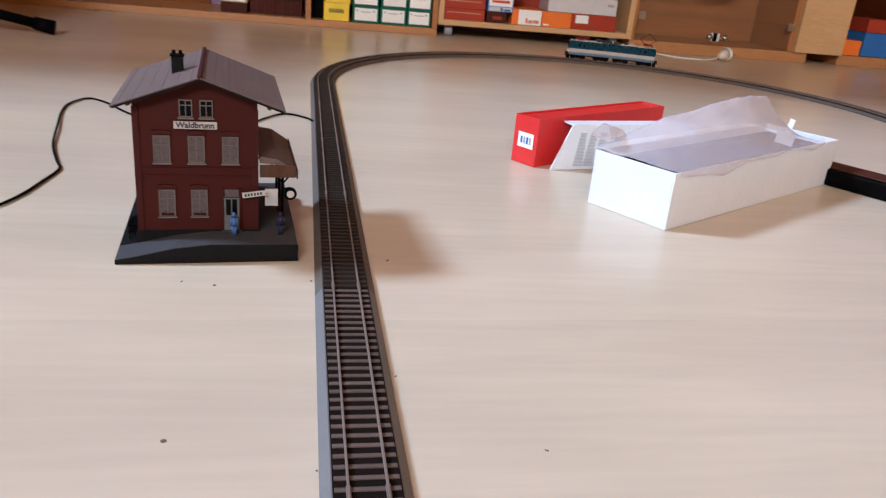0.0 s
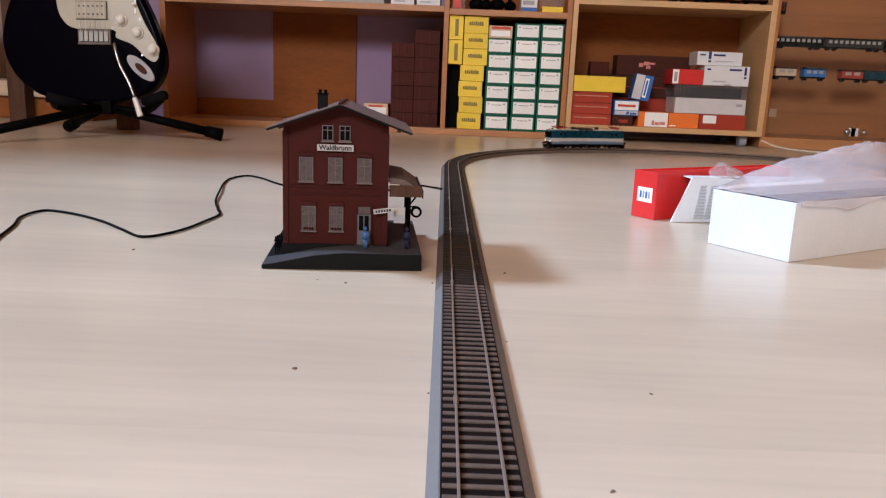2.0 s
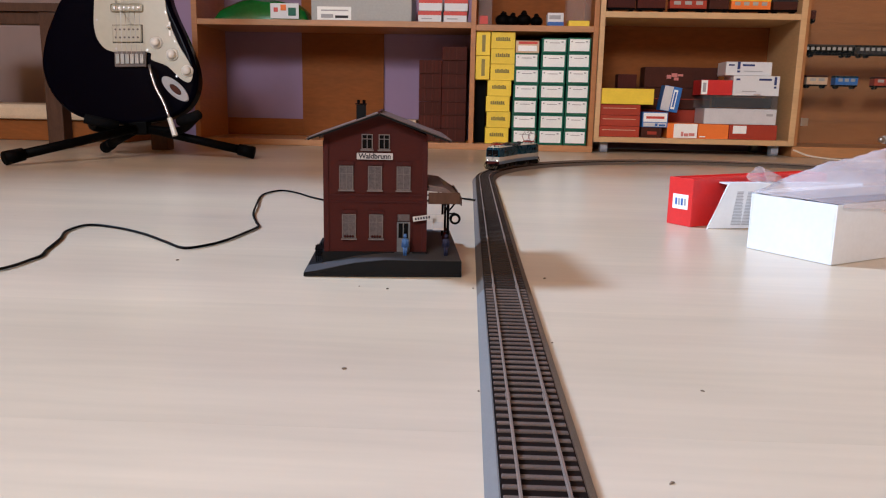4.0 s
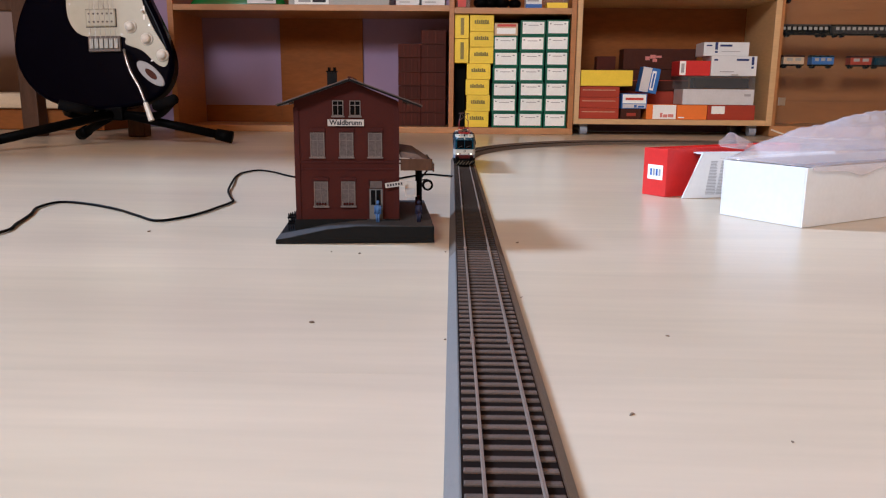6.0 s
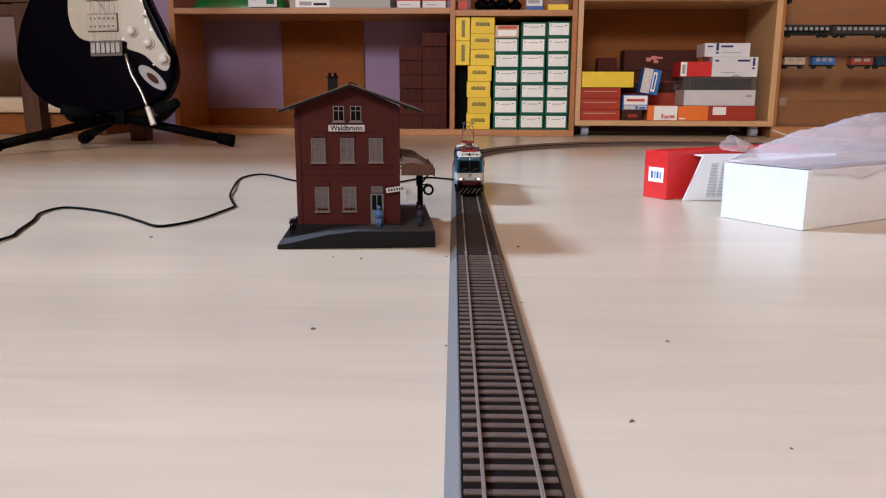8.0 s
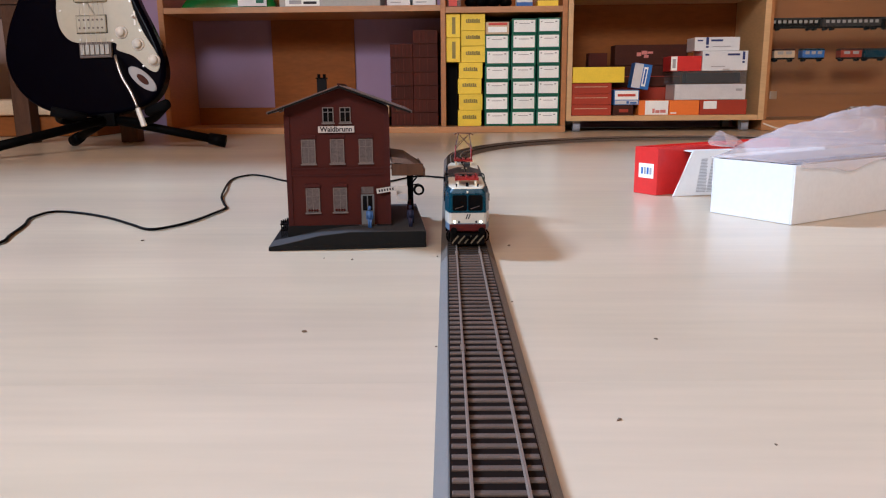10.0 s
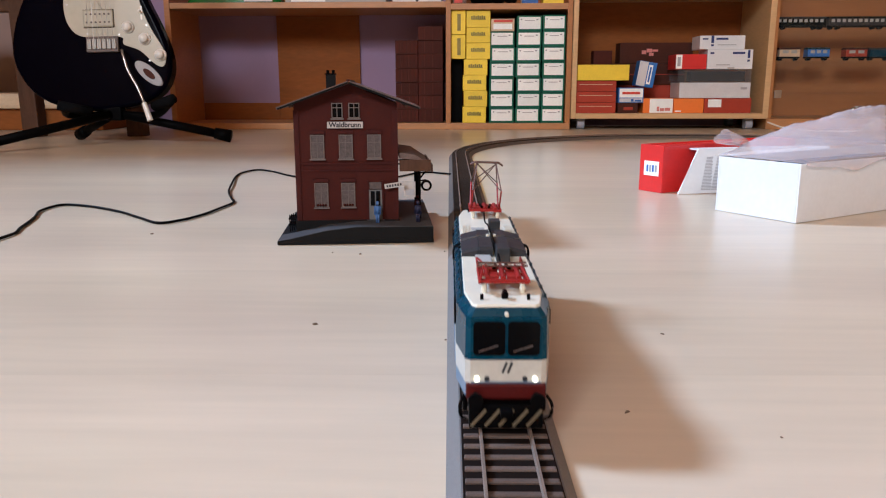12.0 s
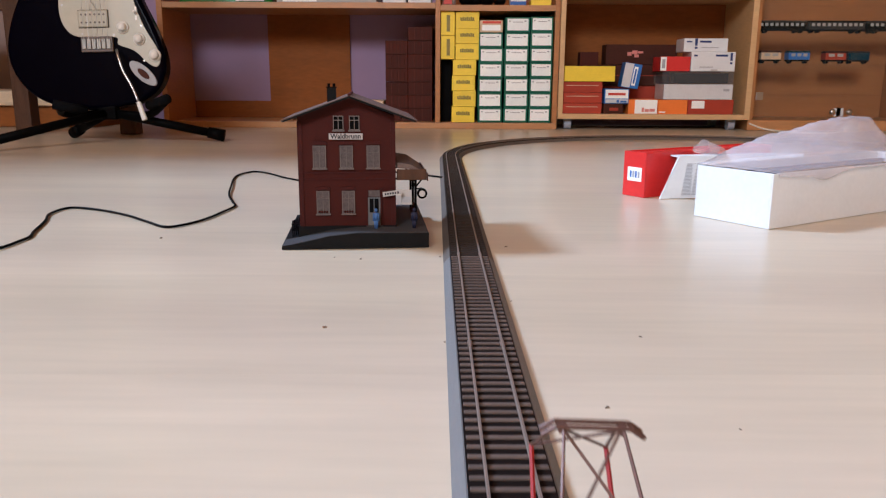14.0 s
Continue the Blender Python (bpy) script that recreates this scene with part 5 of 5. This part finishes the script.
# crumbs on the floor
_rc = random.Random(11)
for _x, _y, _r in ((-0.022, 0.405, 0.0014), (0.121, 0.299, 0.0012), (0.158, 0.394, 0.0008), (-0.212, 0.650, 0.0013), (0.097, 0.626, 0.0012), (-0.044, 0.581, 0.0009),
                   (-0.022, 0.576, 0.0010), (0.041, 0.586, 0.0010), (0.048, 0.382, 0.0007), (0.172, 0.279, 0.0007), (0.090, 0.462, 0.0008)):
    _bm = B()
    bmesh.ops.create_icosphere(_bm, subdivisions=1, radius=_r)
    for _v in _bm.verts:
        _v.co *= _rc.uniform(0.6, 1.3)
    _o = tagged(new("crumb", mesh_of("crumb", _bm, M_SPECK)), "tiny brown crumb lying on the floor", "crumb", "crumbs on the floor")
    _o.matrix_world = pose(_x, _y, _r * 0.35, 0, 0, _rc.uniform(0, 180)) @ Matrix.Diagonal((1.3, 0.65, 0.55, 1))


# ---- the locomotive ----
M_TEALD = mat("dark_teal_grille", (0.002, 0.022, 0.035), 0.5, scale=300, spec=0.2)
M_COLLECT = mat("worn_collector_metal", (0.12, 0.06, 0.045), 0.5, 0.4, scale=300)
HALF = ((0.0168, 0.0012), (0.0168, 0.0830), (0.0138, 0.1000), (0.0120, 0.1012), (-0.0120, 0.1012), (-0.0138, 0.1000), (-0.0168, 0.0830), (-0.0168, 0.0012))


def loco_half(loco, raised):
    """One half of the articulated body; it runs along +y from the joint to the cab."""
    base = part("cab_half", prism(B(), HALF, 0.0158, 0.0240), M_LOWER_SHADED, loco, "cream white lower body of one half")
    part("skirt", prism(B(), [(x * 0.99, y) for x, y in HALF], 0.0105, 0.0157), M_SKIRT, base, "blue-grey skirt")
    part("upper_body", prism(B(), HALF, 0.0241, 0.0385, (0.985, 0.992)), M_TEAL, base, "teal upper body")
    inner = [(x * 0.975, 0.002 + (y - 0.002) * 0.985) for x, y in HALF]
    part("roof_edge", prism(B(), inner, 0.0386, 0.0416, (0.86, 0.990)), M_TEAL, base, "rounded teal roof edge")
    part("roof", prism(B(), [(x * 0.83, 0.003 + (y - 0.003) * 0.972) for x, y in HALF], 0.0417, 0.0425, (0.97, 0.997)), M_LWHITE, base, "cream white roof")
    for k in (-1, 1):
        x = k * 0.0058
        pane = []
        for cx, cz, a0 in ((0.0040, 0.0045, 0), (-0.0040, 0.0045, 90), (-0.0040, -0.0045, 180), (0.0040, -0.0045, 270)):
            pane += [(x + cx + 0.0013 * math.cos(radians(a0 + 30 * q)), 0.0316 + cz + 0.0013 * math.sin(radians(a0 + 30 * q))) for q in range(4)]
        part("windscreen", prism(B(), pane, 0, 0.0011, m=Matrix(((1, 0, 0, 0), (0, 0, -1, 0.1017), (0, 1, 0, 0), (0, 0, 0, 1)))), M_DARKPANE, base, "dark windscreen with rounded corners")
        wp = rod(B(), (x + 0.0035, 0.1019, 0.0272), (x - 0.0030, 0.1019, 0.0294), 0.00028, seg=5)
        part("wiper", wp, M_CURTAIN, base, "grey wiper arm")
        part("headlight", rod(B(), (k * 0.0098, 0.1010, 0.0174), (k * 0.0098, 0.1020, 0.0174), 0.0009, seg=14), M_LAMP if not raised else M_LGREY, base, "round headlight")
        part("tail_light", rod(B(), (k * 0.0064, 0.1010, 0.0174), (k * 0.0064, 0.1016, 0.0174), 0.0009, seg=12), M_INK, base)
        part("cab_window", slab(B(), k * 0.0170 - 0.0004, k * 0.0170 + 0.0004, 0.0745, 0.0800, 0.0300, 0.0355), M_DARKPANE, base)
        part("cab_door_window", slab(B(), k * 0.0170 - 0.0004, k * 0.0170 + 0.0004, 0.0645, 0.0680, 0.0300, 0.0355), M_DARKPANE, base)
        for i in range(5):
            y = 0.010 + i * 0.0105
            part("side_grille", slab(B(), k * 0.0170 - 0.0003, k * 0.0170 + 0.0003, y, y + 0.0060, 0.0300, 0.0350), M_TEALD, base)
        part("stripe", slab(B(), k * 0.0169 - 0.0002, k * 0.0169 + 0.0002, 0.002, 0.082, 0.0162, 0.0170), M_SKIRT, base)
        part("buffer", rod(rod(B(), (k * 0.0103, 0.1020, 0.0118), (k * 0.0103, 0.1062, 0.0118), 0.0012, seg=10), (k * 0.0103, 0.1063, 0.0118), (k * 0.0103, 0.1072, 0.0118), 0.0026, seg=14), M_BLACKP, base)
        part("air_hose", tube(B(), spline(((k * 0.0140, 0.1000, 0.0110), (k * 0.0155, 0.1030, 0.0090), (k * 0.0152, 0.1030, 0.0050), (k * 0.0135, 0.1015, 0.0030)), 4), 0.0006, 6), M_BLACKP, base, "", True)
        bars = B()
        rod(bars, (k * 0.0149, 0.006, 0.0414), (k * 0.0149, 0.082, 0.0414), 0.00022, seg=5)
        for i in range(7):
            rod(bars, (k * 0.0152, 0.008 + i * 0.0121, 0.0394), (k * 0.0152, 0.008 + i * 0.0121, 0.0414), 0.0005, seg=5)
        part("roof_rail", bars, M_TEALD, base)
    part("top_light", rod(B(), (0, 0.0990, 0.0397), (0, 0.1005, 0.0395), 0.0007, seg=12), M_LWHITE, base, "round upper headlight")
    part("front_line", slab(B(), -0.0118, 0.0118, 0.1013, 0.1015, 0.0159, 0.0164), M_SKIRT, base)
    part("emblem", rod(rod(B(), (0.0012, 0.1014, 0.0196), (-0.0002, 0.1014, 0.0232), 0.0004, seg=6), (-0.0006, 0.1014, 0.0196), (-0.0020, 0.1014, 0.0232), 0.0004, seg=6), M_INK, base, "small dark emblem")
    part("buffer_beam", slab(B(), -0.0135, 0.0135, 0.0960, 0.1022, 0.0104, 0.0157, 0.0006), M_BEAM_SHADED, base, "red buffer beam")
    part("snow_plough", slab(B(), -0.0125, 0.0125, 0.0975, 0.1045, 0.0006, 0.0092, 0.0006), M_BLACKP, base, "black plough with pale slanted stripes")
    for i in range(5):
        sb = slab(B(), -0.0005, 0.0005, 0.1046, 0.1048, -0.0038, 0.0038)
        o = part("plough_stripe", sb, M_STRIPE, base)
        o.matrix_basis = Matrix.Translation((-0.0095 + i * 0.0047, 0, 0.0047)) @ Matrix.Rotation(radians(-40), 4, "Y")
    part("coupling", slab(B(), -0.0020, 0.0020, 0.1030, 0.1085, 0.0060, 0.0085, 0.0004), M_BLACKP, base)
    # running gear
    for y in (0.012, 0.066):
        for x0 in (-0.0145, 0.0128):
            part("bogie_frame", slab(B(), x0, x0 + 0.0017, y - 0.006, y + 0.030, 0.0030, 0.0085, 0.0008), M_BLACKP, base, "black bogie frame")
        for w in (0.0, 0.0235):
            part("wheel_set", rod(rod(rod(B(), (-0.0105, y + w, 0.0062), (-0.0082, y + w, 0.0062), 0.0061, seg=16), (0.0082, y + w, 0.0062), (0.0105, y + w, 0.0062), 0.0061, seg=16), (-0.008, y + w, 0.0062), (0.008, y + w, 0.0062), 0.0014), M_HOOD, base)
    part("underframe", slab(B(), -0.0115, 0.0115, 0.004, 0.094, 0.0070, 0.0094), M_BLACKP, base)
    for k in (-1, 1):
        for y in (0.010, 0.064):
            part("axle_box", slab(B(), k * 0.0155 - 0.001, k * 0.0155 + 0.001, y, y + 0.0045, 0.0045, 0.0090), M_BLACKP, base)
    # roof equipment
    for k in (-1, 1):
        ln = 0.0185 if raised else 0.0262
        st = 0.0030 if raised else 0.0022
        hi = 0.0462 if raised else 0.0468
        for x0, x1, z0, z1, tag in ((0.0005, 0.0064, hi, hi - 0.0001, "dark grey roof hood"), (0.0065, 0.0139, hi - 0.0002, hi - 0.0021, "sloping dark grey outer hood")):
            hd = B()
            cut = 0.0 if x0 < 0.001 else 0.0010
            ends = ((st, 0.0420), (ln - cut, 0.0420), (ln - cut, 0.0006), (ln - cut - 0.0012, 0.0), (st + 0.0006, 0.0), (st, 0.0006))
            sides = [[hd.verts.new((k * x, y, z if z > 0.04 else top - z * 2)) for y, z in ends] for x, top in ((x0, z0), (x1, z1))]
            hd.faces.new(sides[0]), hd.faces.new(sides[1][::-1])
            for q in range(6):
                hd.faces.new((sides[0][q], sides[1][q], sides[1][(q + 1) % 6], sides[0][(q + 1) % 6]))
            bmesh.ops.recalc_face_normals(hd, faces=hd.faces)
            part("resistor_hood", hd, M_HOOD, base, tag)
        if raised:
            for q in range(5):
                part("roof_rib", slab(B(), min(k * (0.0090 + q * 0.0008), k * (0.0094 + q * 0.0008)), max(k * (0.0090 + q * 0.0008), k * (0.0094 + q * 0.0008)), 0.0235, 0.0480, 0.0424, 0.0430), M_LWHITE, base)
        part("roof_insulator", rod(B(), (k * 0.0016, 0.0006, 0.0425), (k * 0.0016, 0.0006, 0.0472), 0.0009, 0.0007, 10), M_LWHITE, base, "small white insulator")
        part("jumper_cable", tube(B(), spline(((k * 0.0140, 0.004, 0.0418), (k * 0.0162, 0.001, 0.0418), (k * 0.0172, -0.001, 0.0400), (k * 0.0172, -0.002, 0.0360)), 4), 0.0005, 6), M_BLACKP, base, "", True)
    a, c = (0.0225, 0.0330) if not raised else (0.0270, 0.0350)
    kx = 1 if raised else -1
    part("roof_box", slab(B(), min(kx * 0.0004, kx * 0.0060), max(kx * 0.0004, kx * 0.0060), a + (0.0048 if not raised else 0), c + (0.0048 if not raised else 0), 0.0426, 0.0488, 0.0005), M_HOOD, base, "dark grey roof box")
    part("roof_plate", slab(B(), min(kx * -0.0082, kx * -0.0016), max(kx * -0.0082, kx * -0.0016), a + (0.0055 if not raised else 0), c + (0.0075 if not raised else 0), 0.0426, 0.0440, 0.0004), M_LGREY, base, "pale grey roof plate")
    part("roof_conduit", tube(B(), spline(((0.0, 0.0, 0.0478), (-0.0004, 0.02, 0.0478), (-0.0010, 0.040, 0.0462), (-0.0004, 0.064, 0.0470)), 4), 0.0004, 6), M_BLACKP, base, "", True)
    part("horn", rod(rod(B(), (0, 0.0905, 0.0425), (0, 0.0905, 0.0442), 0.0012), (0, 0.0895, 0.0446), (0, 0.0930, 0.0446), 0.0010), M_BLACKP, base)
    for k in (-1, 1):
        part("roof_knob", rod(B(), (k * 0.0080, 0.0920, 0.0425), (k * 0.0080, 0.0920, 0.0445), 0.0006), M_BLACKP, base)
    # current collector
    made = set(base.children)
    fr = B()
    z = 0.0462
    for x in (-0.0082, 0.0082):
        slab(fr, x - 0.0007, x + 0.0007, 0.0640, 0.0850, z, z + 0.0016)
    for y in (0.0650, 0.0745, 0.0840):
        slab(fr, -0.0088, 0.0088, y - 0.0008, y + 0.0008, z + 0.0002, z + 0.0014)
    for x in (-0.0055, 0.0, 0.0055):
        rod(fr, (x, 0.0655, z + 0.0016), (x, 0.0835, z + 0.0016), 0.0010, seg=6)
    for y in (0.0700, 0.0790):
        for x in (-0.0036, 0.0036):
            slab(fr, x - 0.0022, x + 0.0022, y - 0.0018, y + 0.0018, z - 0.0004, z + 0.0020, 0.0005)
    sp = B()
    for x in (-0.0040, 0.0040):
        rod(sp, (x * 0.5, 0.0665, z + 0.0024), (x * 0.7, 0.0730, z + 0.0028), 0.0007, seg=8)
    part("spring_drum", sp, M_BLACKP, base, "black spring drums")
    pan = part("pantograph_base", fr, M_LRED, base, "red pantograph frame")
    for x in (-0.0068, 0.0068):
        for y in (0.0660, 0.0830):
            ins = rod(rod(B(), (x, y, 0.0424), (x, y, 0.0461), 0.0009, seg=8), (x, y, 0.0436), (x, y, 0.0444), 0.0011, seg=8)
            part("insulator", ins, M_LWHITE, base)
    arms, upper, head = B(), B(), B()
    if raised:
        top, knee = 0.0725, 0.0590
        for x in (-0.0078, 0.0078):
            for ys, yk in ((0.0690, 0.0560), (0.0800, 0.0930)):
                rod(arms, (x, ys, z + 0.001), (x * 0.97, yk, knee), 0.00055, 0.0005, 6)
                rod(upper, (x * 0.97, yk, knee), (x * 0.66, 0.0745 + (0.001 if yk > 0.07 else -0.001), top), 0.00038, 0.00032, 6)
        for yk in (0.0560, 0.0930):
            rod(upper, (-0.0076, yk, knee), (0.0050, 0.0745, top - 0.001), 0.0003, seg=5)
            rod(upper, (0.0076, yk, knee), (-0.0050, 0.0745, top - 0.001), 0.0003, seg=5)
        for y in (0.0733, 0.0757):
            for x0, z0, x1, z1 in ((-0.0066, 0, 0.0066, 0), (0.0066, 0, 0.0090, -0.0016), (-0.0090, -0.0016, -0.0066, 0)):
                rod(head, (x0, y, top + z0), (x1, y, top + z1), 0.0005, seg=6)
        for x in (-0.0052, 0.0052):
            rod(head, (x, 0.0745, top - 0.0016), (x, 0.0745, top), 0.0008, seg=6)
    else:
        top = 0.0505
        for x in (-0.0085, 0.0085):
            rod(arms, (x, 0.0830, z + 0.001), (x, 0.0545, 0.0485), 0.0005, seg=6)
            rod(arms, (x, 0.0660, z + 0.001), (x, 0.0885, 0.0480), 0.0005, seg=6)
            rod(upper, (x, 0.0545, 0.0487), (x * 0.8, 0.0710, top), 0.0004, seg=6)
            rod(upper, (x, 0.0885, 0.0482), (x * 0.8, 0.0760, top), 0.0004, seg=6)
        for y in (0.0710, 0.0760):
            rod(head, (-0.0092, y, top), (0.0092, y, top), 0.0004, seg=6)
    part("pantograph_arms", arms, M_LRED, base, "thin red pantograph arms")
    part("upper_arms", upper, M_COLLECT if raised else M_LRED, base, "thin upper pantograph arms")
    part("pantograph_head", head, M_COLLECT, base, "metal collector bars")
    if raised:
        for o in base.children:
            if o not in made:
                o.matrix_basis = pose(-0.0010, 0.0050, 0, 0, 2.0, 0)
    return base


LOCO = thing("model_locomotive", Matrix(), "teal and cream articulated model electric locomotive with red pantographs, running", "model locomotive")
LOCO_FRONT = loco_half(LOCO, False)
LOCO_REAR = loco_half(LOCO, True)
part("gangway", slab(B(), -0.0130, 0.0130, -0.0014, 0.0014, 0.0110, 0.0390, 0.0006), M_BLACKP, LOCO, "black joint between the halves")


# ---- sleepers and floor planks ----
def sleepers():
    me, old = sleeper_mesh(M_SLEEPER), sleeper_mesh(M_OLDTIE)
    pitch = 0.00754
    rest = B()
    s, count = 1.0342 + 119 * pitch, 0
    while s > S_FAR + 0.004:
        p, d = track_at(s)
        a = math.degrees(math.atan2(-d.x, d.y))
        if s < 1.28 and count < 296:
            ob = new("sleeper", me if s > S_JOINT else old)
            ob.parent = TRACK
            ob.matrix_basis = pose(p.x, p.y, 0.0067, 0, 0, a)
            count += 1
        else:
            n0 = len(rest.verts)
            rest.from_mesh(old)
            rest.verts.ensure_lookup_table()
            bmesh.ops.transform(rest, matrix=pose(p.x, p.y, 0.0067, 0, 0, a), verts=rest.verts[n0:])
        s -= pitch
    o = part("far_sleepers", rest, M_OLDTIE, TRACK)
    tagged(o, "row of brown sleepers farther along", kind="stuff")


sleepers()


def planks():
    rnd = random.Random(8)
    w, ln, gap = 0.192, 1.285, 0.00006
    bm = slab(B(), 0, ln - gap, 0, w - gap, -0.0075, 0.0)
    bmesh.ops.bevel(bm, geom=[e for e in bm.edges if all(v.co.z > -0.001 for v in e.verts)], offset=0.00002, segments=1, affect="EDGES")
    me = mesh_of("plank", bm, M_FLOOR)
    y = 0.336 - 25 * w
    row = 0
    while y < 2.30:
        lo, hi = -2.44 + 0.028 * (y - 0.336), 2.84 + 0.028 * (y - 0.336)
        x = -0.52 - 2 * ln - (0.0, 0.16, 0.06)[row % 3] + (0.35 if row % 2 and y > 1.2 else 0)
        while x < 2.95:
            a, b = max(x, lo), min(x + ln - gap, hi)
            if b - a > 0.03:
                whole = b - a > ln - 2 * gap
                ob = new("plank", me if whole else mesh_of("plank", slab(B(), 0, b - a, 0, w - gap, -0.0075, 0.0), M_FLOOR))
                ob.parent = FLOOR
                ob.matrix_basis = pose(0.05, 0.336, 0, 0, 0, 1.6) @ pose(a, y - 0.336, 0)
            x += ln
        y += w
        row += 1


planks()


# ---- what moves ----
RUN = ((0, -0.872), (0.5, -0.774), (1.0, -0.678), (1.5, -0.583), (2.0, -0.490), (2.5, -0.399), (5.0, 0.038), (5.5, 0.113), (6.0, 0.187), (6.5, 0.261), (7.0, 0.336), (7.5, 0.410),
       (8.0, 0.484), (10.5, 0.842), (11.0, 0.921), (11.5, 1.004), (12.0, 1.089), (12.5, 1.174), (13.0, 1.256), (13.5, 1.339), (14.0, 1.424))


def run_at(t):
    for (t0, s0), (t1, s1) in zip(RUN, RUN[1:]):
        if t <= t1:
            return s0 + (s1 - s0) * (t - t0) / (t1 - t0)
    return RUN[-1][1]


def heading(v):
    return math.degrees(math.atan2(-v.x, v.y))


def motions():
    body, front, rear = [], [], []
    for i in range(57):
        t = i * 0.25
        s = run_at(t) - 0.1055
        p, d = track_at(s)
        a = heading(d)
        pf, pr = track_at(s + 0.085)[0], track_at(s - 0.085)[0]
        body.append((t, pose(p.x, p.y, RAIL_Z, 0, 0, a)))
        front.append((t, pose(0, 0, 0, 0, 0, (heading(pf - p) - a + 180) % 360 - 180)))
        rear.append((t, pose(0, 0, 0, 0, 0, (heading(pr - p) - a + 360) % 360)))
    walk(LOCO, body)
    walk(LOCO_FRONT, front)
    walk(LOCO_REAR, rear)


motions()
